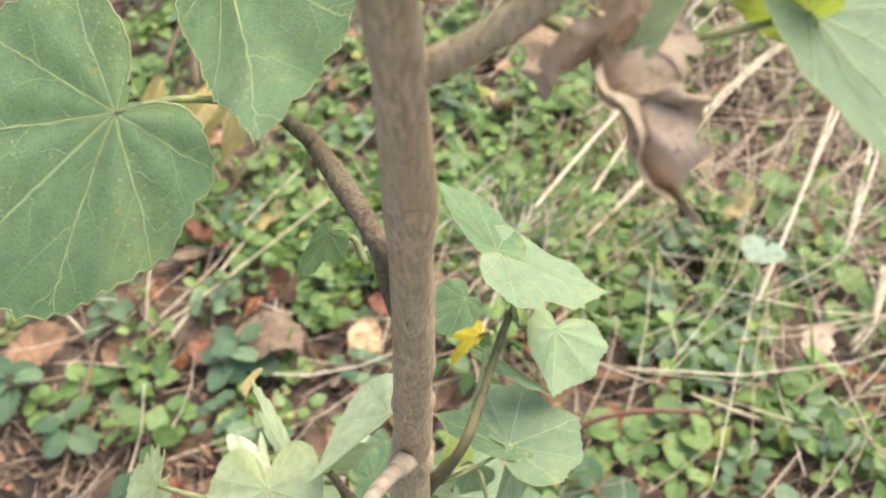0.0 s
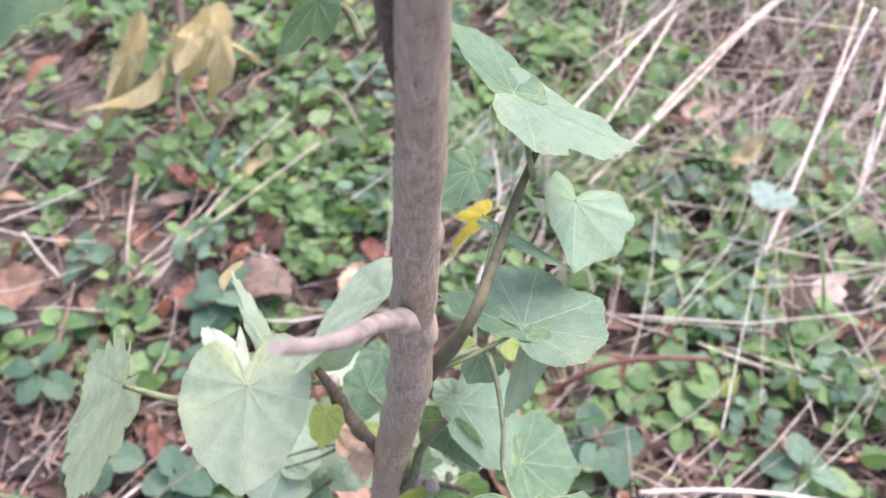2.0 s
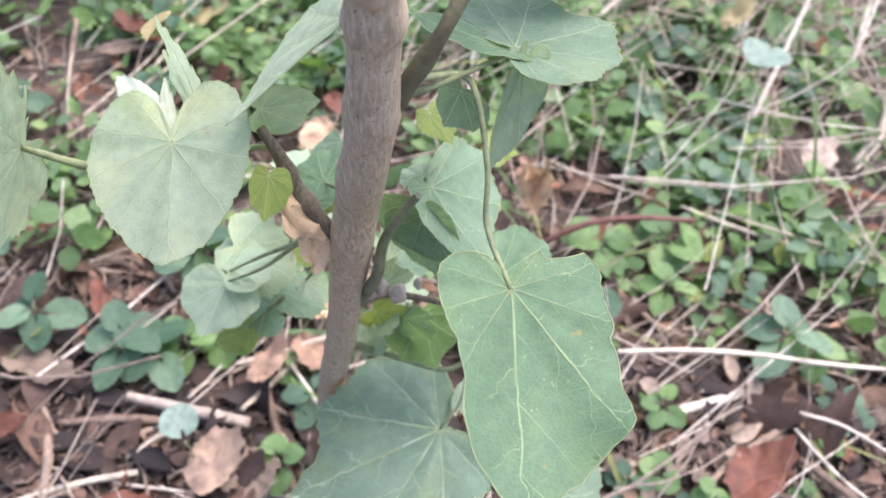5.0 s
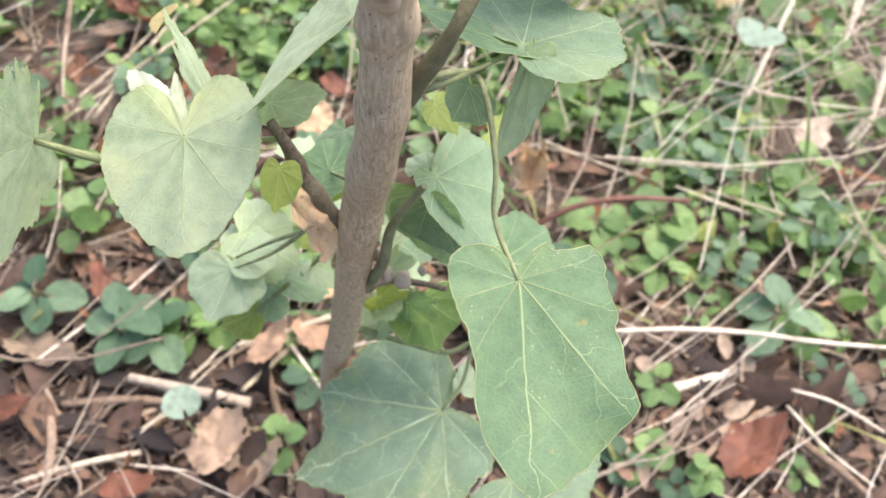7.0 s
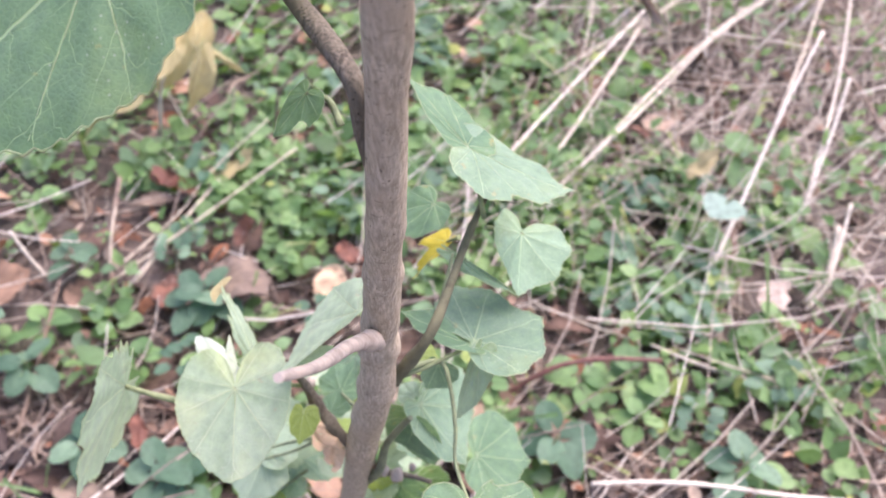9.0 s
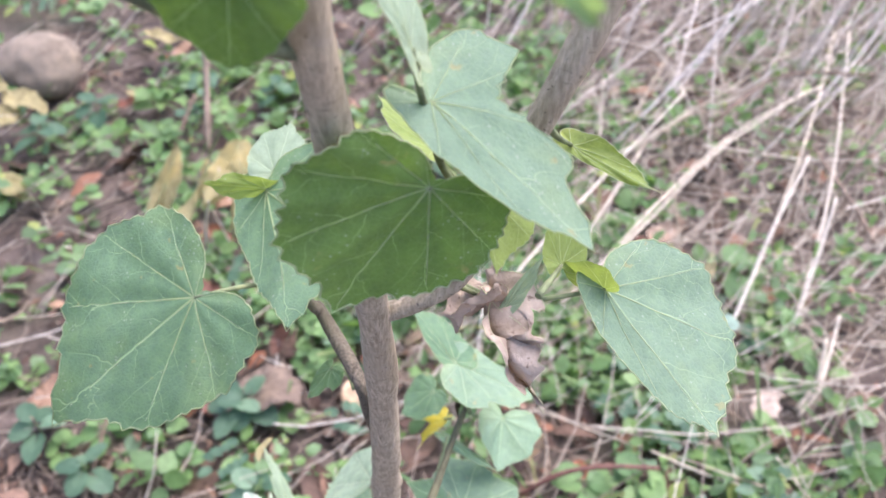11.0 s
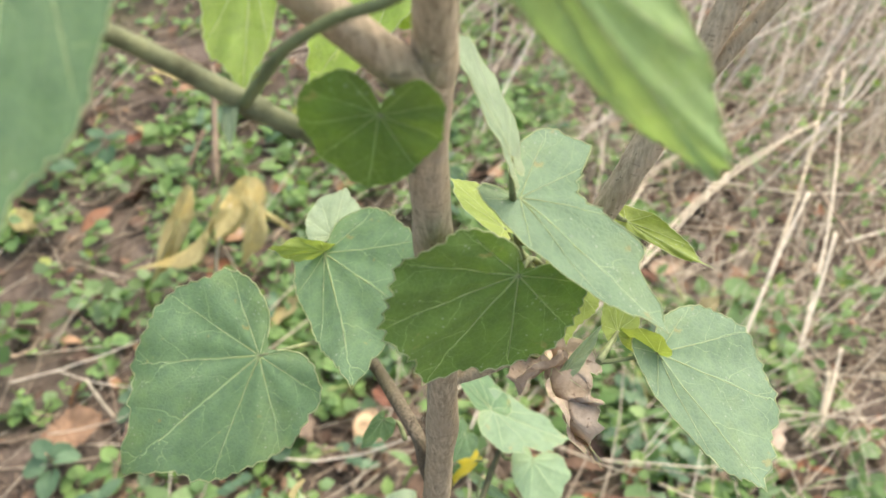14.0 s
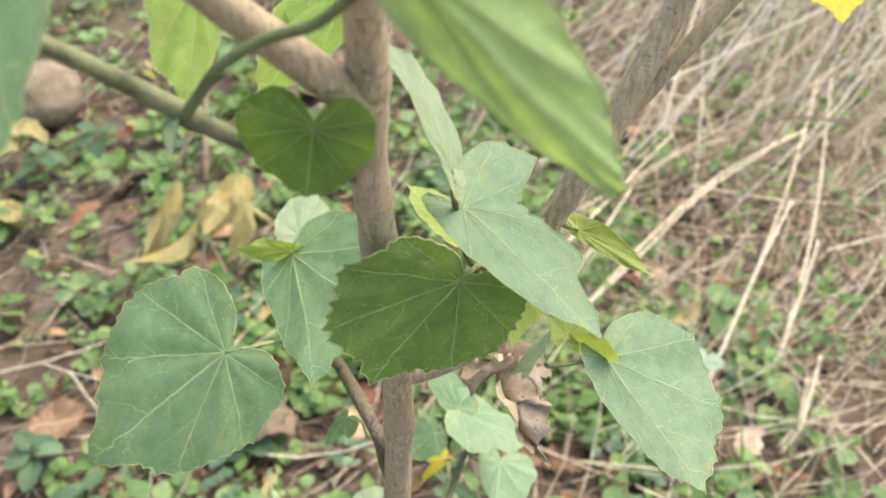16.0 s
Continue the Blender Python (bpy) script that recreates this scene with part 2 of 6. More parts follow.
MAT_BUD = object_material("bud", [(0.0, (0.52, 0.60, 0.44)), (1.0, (0.60, 0.67, 0.53))], 0.75, 0.2, (0.5, 0.6, 0.3), scale=45)
MAT_BARK = bark_material("bark", (0.33, 0.265, 0.172), (0.55, 0.465, 0.318), (0.46, 0.372, 0.245))
MAT_STUB = object_material("dead_bark", [(0.0, (0.41, 0.345, 0.26)), (1.0, (0.47, 0.40, 0.31))], 0.85, scale=130)
MAT_TWIG = bark_material("young_bark", (0.095, 0.080, 0.052), (0.205, 0.172, 0.122), (0.165, 0.145, 0.09), scars=0.15)
MAT_CRISP = object_material("withered_leaf", [(0.0, (0.48, 0.38, 0.28)), (1.0, (0.58, 0.48, 0.37))], 0.75, 0.15, (0.4, 0.26, 0.14), dots=(0.10, 0.06, 0.04))
MAT_PEACH = object_material("curled_leaf", [(0.0, (0.62, 0.44, 0.26)), (1.0, (0.70, 0.52, 0.33))], 0.75, 0.15, (0.6, 0.4, 0.18), dots=(0.22, 0.12, 0.06))
MAT_OLIVE = object_material("olive_shoot", [(0.0, (0.105, 0.105, 0.055)), (1.0, (0.165, 0.158, 0.088))], 0.8, scale=200)
MAT_SHOOT = object_material("green_shoot", [(0.0, (0.165, 0.185, 0.098)), (1.0, (0.215, 0.235, 0.135))], 0.8, scale=200)
MAT_TAN = object_material("fallen_leaf_tan", [(0.0, (0.30, 0.19, 0.115)), (0.5, (0.39, 0.275, 0.180)), (1.0, (0.48, 0.355, 0.245))], 0.7, 0.12, (0.5, 0.28, 0.12))
MAT_RUST = object_material("fallen_leaf_rust", [(0.0, (0.15, 0.066, 0.040)), (0.5, (0.25, 0.095, 0.048)), (1.0, (0.15, 0.085, 0.056))], 0.6, 0.12, (0.5, 0.15, 0.04))
MAT_BROWN = object_material("fallen_leaf_brown", [(0.0, (0.16, 0.118, 0.080)), (0.5, (0.22, 0.172, 0.120)), (1.0, (0.25, 0.205, 0.148))], 0.75)
MAT_STRAWLEAF = object_material("fallen_leaf_straw", [(0.0, (0.30, 0.265, 0.115)), (1.0, (0.42, 0.36, 0.185))], 0.7, 0.2, (0.6, 0.5, 0.2))
MAT_STRAW = object_material("dry_stem", [(0.0, (0.46, 0.39, 0.26)), (0.5, (0.60, 0.53, 0.385)), (1.0, (0.72, 0.65, 0.50))], 0.7, scale=150)
MAT_BRIGHT = object_material("bleached_stem", [(0.0, (0.66, 0.58, 0.42)), (1.0, (0.76, 0.69, 0.54))], 0.65, scale=150)
MAT_STICK = object_material("dead_twig", [(0.0, (0.19, 0.135, 0.09)), (1.0, (0.31, 0.235, 0.165))], 0.8, scale=150)
MAT_REDSTICK = object_material("red_twig", [(0.0, (0.155, 0.075, 0.052)), (1.0, (0.19, 0.09, 0.062))], 0.6, scale=150)
MAT_COVER = island_material("ground_cover", [(0.0, (0.05, 0.10, 0.035)), (0.2, (0.10, 0.19, 0.06)), (0.5, (0.18, 0.30, 0.085)), (0.7, (0.13, 0.215, 0.115)), (0.85, (0.20, 0.32, 0.12)), (0.97, (0.22, 0.34, 0.10)), (1.0, (0.34, 0.36, 0.08))], 0.5, 0.28, (0.26, 0.46, 0.06))
MAT_SEED = object_material("seedling_leaf", [(0.0, (0.09, 0.18, 0.06)), (0.4, (0.14, 0.25, 0.09)), (0.75, (0.17, 0.29, 0.09)), (1.0, (0.24, 0.36, 0.14))], 0.5, 0.28, (0.26, 0.46, 0.07), scale=120)
MAT_BLUE = object_material("seedling_leaf_blue", [(0.0, (0.05, 0.11, 0.06)), (0.6, (0.088, 0.162, 0.09)), (1.0, (0.17, 0.27, 0.155))], 0.55, 0.22, (0.2, 0.4, 0.12), scale=120)
MAT_PALESEED = object_material("seedling_leaf_pale", [(0.0, (0.19, 0.285, 0.205)), (1.0, (0.24, 0.335, 0.25))], 0.5, 0.2, (0.3, 0.5, 0.25), scale=120)
MAT_GRASS = island_material("grass", [(0.0, (0.07, 0.15, 0.05)), (0.6, (0.12, 0.22, 0.07)), (1.0, (0.30, 0.30, 0.10))], 0.5, 0.2)
MAT_LITTER = island_material("litter", [(0.0, (0.06, 0.038, 0.026)), (0.3, (0.12, 0.076, 0.052)), (0.55, (0.19, 0.12, 0.076)), (0.75, (0.29, 0.185, 0.12)), (0.9, (0.30, 0.12, 0.055)), (1.0, (0.44, 0.33, 0.21))], 0.75, 0.05, (0.4, 0.22, 0.1))
# wet brown leaves, with the shade of the gaps mixed into their tone
MAT_MOULD_SHADE = island_material("mould_shade", [(0.0, (0.018, 0.013, 0.010)), (0.5, (0.038, 0.026, 0.018)), (0.85, (0.07, 0.045, 0.030)), (1.0, (0.13, 0.078, 0.048))], 0.7)
MAT_STRAWS = island_material("straw", [(0.0, (0.26, 0.20, 0.14)), (0.3, (0.40, 0.33, 0.24)), (0.6, (0.54, 0.47, 0.345)), (0.85, (0.66, 0.59, 0.45)), (1.0, (0.74, 0.67, 0.53))], 0.75)
MAT_BLEACHED = island_material("bleached_stalks", [(0.0, (0.46, 0.39, 0.30)), (0.4, (0.62, 0.55, 0.43)), (0.8, (0.74, 0.67, 0.54)), (1.0, (0.80, 0.74, 0.61))], 0.75)
MAT_DEBRIS = island_material("debris", [(0.0, (0.065, 0.045, 0.032)), (0.35, (0.13, 0.097, 0.070)), (0.7, (0.23, 0.175, 0.125)), (1.0, (0.42, 0.33, 0.23))], 0.85)
MAT_STONE = object_material("stone", [(0.0, (0.23, 0.19, 0.135)), (1.0, (0.27, 0.225, 0.16))], 0.95, scale=40, dots=(0.10, 0.08, 0.06))


def soil_material():
    m, n, l, p = base_material("soil", 0.95)
    col = ramp(n, l, noise_tex(n, l, 14, 8), [(0.3, (0.062, 0.048, 0.038)), (0.55, (0.15, 0.12, 0.095)), (0.75, (0.28, 0.23, 0.187))])
    col = mix(n, l, col, (0.33, 0.265, 0.205), ramp(n, l, noise_tex(n, l, 260, 3), [(0.6, (0, 0, 0)), (0.72, (0.6, 0.6, 0.6))]))
    far = noise_tex(n, l, 1.7, 6)
    col = mix(n, l, col, (0.10, 0.13, 0.05), ramp(n, l, far, [(0.52, (0, 0, 0)), (0.7, (0.6, 0.6, 0.6))]))
    where = n.new("ShaderNodeSeparateXYZ")
    l.new(n.new("ShaderNodeTexCoord").outputs["Object"], where.inputs[0])
    dry = sums(n, l, "MULTIPLY_ADD", where.outputs[0], 1.1, sums(n, l, "MULTIPLY_ADD", where.outputs[1], 0.7, -1.45))
    dry = sums(n, l, "MULTIPLY_ADD", sums(n, l, "SUBTRACT", noise_tex(n, l, 3.0, 5), 0.5), 1.6, dry)
    dry = sums(n, l, "MULTIPLY", sums(n, l, "MINIMUM", sums(n, l, "MAXIMUM", dry, 0.0), 1.0), 0.75)
    out = n.new("ShaderNodeVectorMath")
    out.operation = "LENGTH"
    l.new(where.inputs[0].links[0].from_socket, out.inputs[0])
    reach = sums(n, l, "MULTIPLY_ADD", noise_tex(n, l, 0.9, 4), 1.6, out.outputs["Value"])
    fade = n.new("ShaderNodeMapRange")
    fade.inputs[1].default_value, fade.inputs[2].default_value = 3.2, 4.6
    fade.inputs[3].default_value, fade.inputs[4].default_value = 1.0, 0.15
    l.new(reach, fade.inputs[0])
    col = mix(n, l, col, (0.42, 0.355, 0.285), sums(n, l, "MULTIPLY", dry, fade.outputs[0]))
    l.new(col, p.inputs["Base Color"])
    p.inputs["Specular IOR Level"].default_value = 0.2
    bump(n, l, p, noise_tex(n, l, 180, 8), 1.0, 0.006)
    return m


MAT_SOIL = soil_material()


# ---- builders ----
def smooth_line(points, steps=6):
    """A Catmull-Rom curve through the points."""
    pts = [Vector(p) for p in points]
    pts = [2 * pts[0] - pts[1], *pts, 2 * pts[-1] - pts[-2]]
    out = []
    for a, b, c, d in zip(pts, pts[1:], pts[2:], pts[3:]):
        for i in range(steps):
            s = i / steps
            out.append(0.5 * (2 * b + (c - a) * s + (2 * a - 5 * b + 4 * c - d) * s * s + (3 * b - a - 3 * c + d) * s ** 3))
    return out + [pts[-2]]


def tube(bm, points, radii, sides=8, steps=6, rough=0.035, knots=(), seed=0):
    """A closed, tapering, slightly uneven tube. knots: (place 0-1, swelling)."""
    line = smooth_line(points, steps)
    rad = np.interp(np.linspace(0, 1, len(line)), np.linspace(0, 1, len(radii)), radii)
    side = Vector((1, 0, 0)) if abs((line[1] - line[0]).normalized().x) < 0.9 else Vector((0, 1, 0))
    rings = []
    for i, p in enumerate(line):
        ahead = (line[min(i + 1, len(line) - 1)] - line[max(i - 1, 0)]).normalized()
        side = (side - ahead * side.dot(ahead)).normalized()
        other = ahead.cross(side)
        f = i / (len(line) - 1)
        swell = 1 + sum(k * math.exp(-((f - at) * len(line) / 1.6) ** 2) for at, k in knots)
        ring = []
        for j in range(sides):
            a = 2 * math.pi * j / sides
            r = rad[i] * swell * (1 + rough * noise.noise((p * 70) + 1.4 * Vector((math.cos(a), math.sin(a), seed))))
            ring.append(bm.verts.new(p + side * (r * math.cos(a)) + other * (r * math.sin(a))))
        rings.append(ring)
    for a, b in zip(rings, rings[1:]):
        for j in range(sides):
            bm.faces.new((a[j], a[(j + 1) % sides], b[(j + 1) % sides], b[j])).smooth = True
    bm.faces.new(rings[0][::-1])
    bm.faces.new(rings[-1])
    return bm


def mesh_of(name, bm, material):
    me = bpy.data.meshes.new(name)
    bm.to_mesh(me)
    bm.free()
    me.materials.append(material)
    return me


def part(name, bm, material, parent, label="", place=None):
    """Links a bmesh, or a mesh, as one object under a thing or a part. place: its pose in the world; without it the mesh is in world metres."""
    me = bm if isinstance(bm, bpy.types.Mesh) else mesh_of(name, bm, material)
    ob = new(name, me)
    ob.parent = parent
    ob.matrix_parent_inverse = WORLD_OF[parent.name].inverted()
    ob.matrix_basis = place if place is not None else Matrix()
    WORLD_OF[ob.name] = ob.matrix_basis.copy()
    if label:
        tagged(ob, label)
    return ob


WORLD_OF = {}


def thing(name, at, label, category, group="", kind=""):
    """The Empty at the base of a thing."""
    ob = new(name)
    ob.empty_display_size = 0.02
    ob.location = at
    WORLD_OF[ob.name] = Matrix.Translation(at)
    return tagged(ob, label, category, group, kind)


HEART = ((0, 1.0), (5, 0.945), (12, 0.885), (28, 0.83), (48, 0.755), (75, 0.66), (98, 0.54), (118, 0.42), (136, 0.25), (152, 0.10), (180, 0.05))
LANCE = ((0, 1.0), (14, 0.95), (30, 0.90), (50, 0.80), (75, 0.66), (98, 0.50), (118, 0.36), (136, 0.22), (152, 0.10), (180, 0.05))
CORD = ((0, 1.0), (14, 0.93), (30, 0.84), (50, 0.775), (75, 0.72), (100, 0.69), (125, 0.66), (148, 0.55), (160, 0.38), (168, 0.18), (180, 0.05))
SPADE = ((0, 1.0), (6, 0.90), (14, 0.82), (25, 0.77), (38, 0.725), (70, 0.63), (101, 0.53), (123, 0.39), (140, 0.22), (152, 0.10), (180, 0.05))
SHIELD_A = ((0, 1.0), (10, 0.93), (26, 0.81), (41, 0.76), (47, 0.63), (62, 0.50), (85, 0.45), (105, 0.44), (125, 0.37), (145, 0.22), (160, 0.1), (180, 0.05))
SHIELD_B = ((0, 1.0), (12, 0.84), (22, 0.66), (31, 0.46), (48, 0.35), (70, 0.34), (103, 0.36), (125, 0.30), (145, 0.2), (160, 0.1), (180, 0.05))
OVAL = ((0, 1.0), (12, 0.93), (25, 0.80), (45, 0.60), (70, 0.45), (100, 0.36), (140, 0.22), (180, 0.10))


def leaf_shape(length, wide, left=1.0, right=1.0, cup=0.0, fold=0.0, droop=0.0, wave=0.04, teeth=27, tooth=0.045, bites=(), seed=0, rings=9, curl=0.0, outline=HEART, outline_left=None, pucker=0.022, ruffle=0.10, lobes=0.02, crumple=0.0):
    """Returns height and rim of a heart-shaped blade whose stalk joins at the origin and whose tip lies towards +y."""
    def rim(a):
        d = abs(math.degrees(a))
        edge = outline_left if outline_left and a < 0 else outline
        r = np.interp(d, [p[0] for p in edge], [p[1] for p in edge])
        r *= 1 + lobes * math.cos(2 * math.pi * a / VEIN_STEP) * min(1, (180 - d) / 40)
        r *= 1 + tooth * (2 * abs((d * teeth / 180) % 1 - 0.5) - 0.5) * min(1, (180 - d) / 25) * (1 + 0.6 * noise.noise((seed * 3.1, a * 6, 0)))
        r *= 1 + 0.07 * noise.noise((seed * 7.7, a * 1.6, 1.0)) + 0.035 * noise.noise((seed, a * 7, 2.0))
        for at, half, deep in bites:
            gap = abs((math.degrees(a) - at + 180) % 360 - 180) / half
            if gap < 1:
                r *= 1 - deep * (1 - gap ** 2) ** 0.6 * (1 + 0.25 * noise.noise((a * 25, seed, 5)))
        return r * length

    def height(x, y):
        u, v = x / (length * wide), y / length
        rr = min(1.2, math.hypot(u, v))
        a = math.atan2(u, v)
        z = cup * rr * rr + fold * abs(u) + wave * rr * rr * (math.sin(3 * a + seed) + 0.6 * math.sin(5 * a + 2.3 * seed))
        z += droop * v * abs(v) + curl * u * abs(u) + 0.02 * noise.noise((u * 3, v * 3, seed))
        # the blade swells between the main ribs and its rim is ruffled
        z += pucker * min(1, 1.6 * rr) * (0.5 - 0.5 * math.cos(2 * math.pi * a / VEIN_STEP)) * (1 if abs(a) < 2.8 else 0)
        z += 0.35 * pucker * noise.noise((u * 9, v * 9, seed + 4))
        z += ruffle * max(0, rr - 0.45) ** 2 * (noise.noise((2.3 * math.cos(a), 2.3 * math.sin(a), seed * 1.7)) + 0.6 * noise.noise((6 * math.cos(a), 6 * math.sin(a), seed * 2.9))) * 3
        return z * length

    def point(a, f):
        r = rim(a) * f
        s = left if a < 0 else right
        x, y = r * math.sin(a) * wide * s, r * math.cos(a)
        p = Vector((x, y, height(x, y)))
        if crumple:
            p += crumple * length * (noise.noise_vector(p * (2.2 / length) + Vector((seed, 0, 0))) + 0.45 * noise.noise_vector(p * (6 / length) + Vector((0, seed, 0))))
        return p
    return point


def blade(point, steps=132, rings=9):
    bm = bmesh.new()
    uv = bm.loops.layers.uv.new("blade")
    polar = {}
    middle = bm.verts.new(point(0, 0))
    last = None
    for k in range(1, rings + 1):
        f = (k / rings) ** 0.85
        ring = [bm.verts.new(point(math.pi * (-1 + 2 * (j + 0.5) / steps), f)) for j in range(steps)]
        for j, v in enumerate(ring):
            polar[v] = (math.pi * (-1 + 2 * (j + 0.5) / steps) / 10 + 0.5, f)
        for j in range(steps - 1):
            face = (middle, ring[j + 1], ring[j]) if last is None else (last[j], last[j + 1], ring[j + 1], ring[j])
            made = bm.faces.new(face)
            made.smooth = True
            for loop in made.loops:
                loop[uv].uv = polar.get(loop.vert, (polar[ring[j]][0], 0.0))
        last = ring
    return bm


def rib(bm, line, w0, w1):
    """A thin rib, proud on both sides of the blade."""
    rows = []
    for i, p in enumerate(line):
        ahead = (line[min(i + 1, len(line) - 1)] - line[max(i - 1, 0)]).normalized()
        side = ahead.cross(Vector((0, 0, 1))).normalized()
        w = w0 + (w1 - w0) * i / (len(line) - 1)
        rows.append([bm.verts.new(p + o) for o in (side * w, Vector((0, 0, w * 0.55)), -side * w, Vector((0, 0, -w * 0.75)))])
    for a, b in zip(rows, rows[1:]):
        for j in range(4):
            bm.faces.new((a[j], a[(j + 1) % 4], b[(j + 1) % 4], b[j])).smooth = True


def ribs(point, length, thick=1.0):
    """The relief of the main veins and the rim."""
    bm = bmesh.new()
    for n in range(-4, 5):
        w = length * (0.0046 if abs(n) < 2 else 0.0034 if abs(n) < 4 else 0.0022) * thick
        rib(bm, [point(n * VEIN_STEP, (0.93 if abs(n) < 3 else 0.8 if abs(n) < 4 else 0.6) * i / 8) for i in range(9)], w, w * 0.25)
    # pale rim
    rib(bm, [point(math.pi * 0.84 * (-1 + i / 60), 0.997) for i in range(121)], length * 0.0040 * thick, length * 0.0040 * thick)
    return bm


def leaf_pose(base, tip, side):
    """The pose of a blade from its stalk point, its tip and a point at its side (+x)."""
    b, y = Vector(base), Vector(tip) - Vector(base)
    length = y.length
    y.normalize()
    x = Vector(side) - b
    x -= y * x.dot(y)
    wide = x.length / (0.575 * length)
    x.normalize()
    m = Matrix((x, y, x.cross(y))).transposed().to_4x4()
    m.translation = b
    return m, length, wide


def mallow_leaf(parent, base, tip, side, material=None, stalk=None, stalk_width=0.0008, label="", name="leaf", thick=1.0, width=None, **shape):
    """One leaf of the shrub: blade, ribs and its stalk from the branch."""
    m, length, wide = leaf_pose(base, tip, side)
    point = leaf_shape(length, width or wide, **shape)
    ob = part(name, blade(point), material or MAT_LEAF, parent, label, m)
    if thick:
        part("vein", ribs(point, length, thick), MAT_VEIN, ob, "", m)
    if stalk:
        bm = tube(bmesh.new(), [*stalk, base], [stalk_width * 1.2, stalk_width * 0.6], 7, 5)
        part("petiole", bm, MAT_PETIOLE, ob, "pale hairy leaf stalk")
    return ob





# ---- the shrub ----
shrub = thing("mallow_shrub", (0.076, 0.362, 0.0), "grey-barked mallow shrub with soft heart-shaped green leaves", "shrub")
part("stem", tube(bmesh.new(), [(0.0760, 0.3620, -0.0200), (0.0916, 0.3234, 0.1579), (0.1055, 0.3009, 0.2555), (0.1156, 0.2830, 0.3413), (0.1245, 0.2690, 0.4046), (0.1264, 0.2650, 0.4353), (0.1285, 0.2590, 0.4648), (0.1300, 0.2540, 0.4900), (0.1318, 0.2480, 0.5166), (0.1340, 0.2347, 0.5877), (0.1330, 0.2159, 0.6614), (0.1327, 0.2092, 0.6850), (0.1343, 0.2039, 0.7034), (0.1347, 0.2005, 0.7137), (0.1357, 0.1805, 0.7837), (0.1317, 0.1705, 0.8737)], [0.0072, 0.0062, 0.0058, 0.006, 0.0058, 0.0055, 0.005, 0.0047, 0.0044, 0.0039, 0.0037, 0.0036, 0.0035, 0.0031, 0.0026, 0.002], 22, 12, 0.11, knots=((0.2, 0.14), (0.235, 0.1), (0.27, 0.16), (0.335, 0.2), (0.37, 0.1), (0.44, 0.14), (0.51, 0.08), (0.58, 0.14), (0.66, 0.08), (0.79, 0.12))), MAT_BARK, shrub, "grey-brown ribbed bark with pale scars")
part("stub", tube(bmesh.new(), [(0.1270, 0.2608, 0.4440), (0.1252, 0.2343, 0.4783), (0.1236, 0.2100, 0.5050), (0.1222, 0.1900, 0.5305)], [0.0031, 0.0018, 0.0013, 0.0008], 16, 14, 0.16, knots=((0.12, 0.2), (0.55, 0.14), (0.9, 0.12))), MAT_STUB, shrub, "bare grey dead side shoot")
part("branch", tube(bmesh.new(), [(0.1341, 0.2047, 0.6969), (0.1293, 0.2009, 0.7028), (0.1241, 0.1973, 0.7097), (0.1193, 0.1941, 0.7157), (0.1138, 0.1900, 0.7236)], [0.0033, 0.0031, 0.0029, 0.0028, 0.0025], 14, 6, knots=((0.1, 0.1),)), MAT_BARK, shrub, "thick grey side branch")
part("branch", tube(bmesh.new(), [(0.1317, 0.2101, 0.6786), (0.1234, 0.2029, 0.6849), (0.1163, 0.1980, 0.6921), (0.1110, 0.1953, 0.6971), (0.1062, 0.1935, 0.7015), (0.0975, 0.1895, 0.7099), (0.0901, 0.1840, 0.7179)], [0.0018, 0.0017, 0.0016, 0.0016, 0.0016, 0.0014, 0.0012], 9, 6, knots=((0.55, 0.25),)), MAT_SHOOT, shrub, "slender hairy green shoot")
part("branch", tube(bmesh.new(), [(0.1340, 0.2345, 0.5920), (0.1455, 0.2350, 0.5985), (0.1545, 0.2370, 0.6070), (0.1608, 0.2428, 0.6240), (0.1686, 0.2435, 0.6461), (0.1780, 0.2451, 0.6720), (0.1850, 0.2480, 0.6937), (0.1897, 0.2496, 0.7097)], [0.0026, 0.0023, 0.0024, 0.0027, 0.003, 0.0029, 0.0026, 0.0023], 14, 6, knots=((0.35, 0.12), (0.66, 0.14))), MAT_BARK, shrub, "grey ridged side branch")
part("branch", tube(bmesh.new(), [(0.1786, 0.2448, 0.6717), (0.1819, 0.2469, 0.6751), (0.1873, 0.2477, 0.6843), (0.1937, 0.2487, 0.6951), (0.2003, 0.2501, 0.7063)], [0.002, 0.0019, 0.0018, 0.0017, 0.0015], 10, 6, knots=()), MAT_BARK, shrub, "thin grey forked branch")
part("branch", tube(bmesh.new(), [(0.1308, 0.2494, 0.5186), (0.1279, 0.2481, 0.5334), (0.1252, 0.2486, 0.5467), (0.1090, 0.2720, 0.5480), (0.1081, 0.2702, 0.5511), (0.0958, 0.2822, 0.5505)], [0.003, 0.0026, 0.0022, 0.002, 0.0017, 0.0012], 10, 6, knots=((0.5, 0.15),)), MAT_TWIG, shrub, "slender brown side twig")
mallow_leaf(shrub, (0.0752, 0.2615, 0.5609), (0.0328, 0.2337, 0.5309), (0.0512, 0.2801, 0.5737), stalk=[(0.0955, 0.2829, 0.5483), (0.0859, 0.2658, 0.5617)], cup=-0.1, fold=0.03, left=0.8, seed=1, teeth=26, wave=0.03, outline=SPADE)
mallow_leaf(shrub, (0.0899, 0.2938, 0.5754), (0.1080, 0.2525, 0.5615), (0.1153, 0.2946, 0.5842), stalk=[(0.1024, 0.2863, 0.5469), (0.0936, 0.2956, 0.5578)], left=0.42, cup=-0.12, seed=2, wave=0.03)
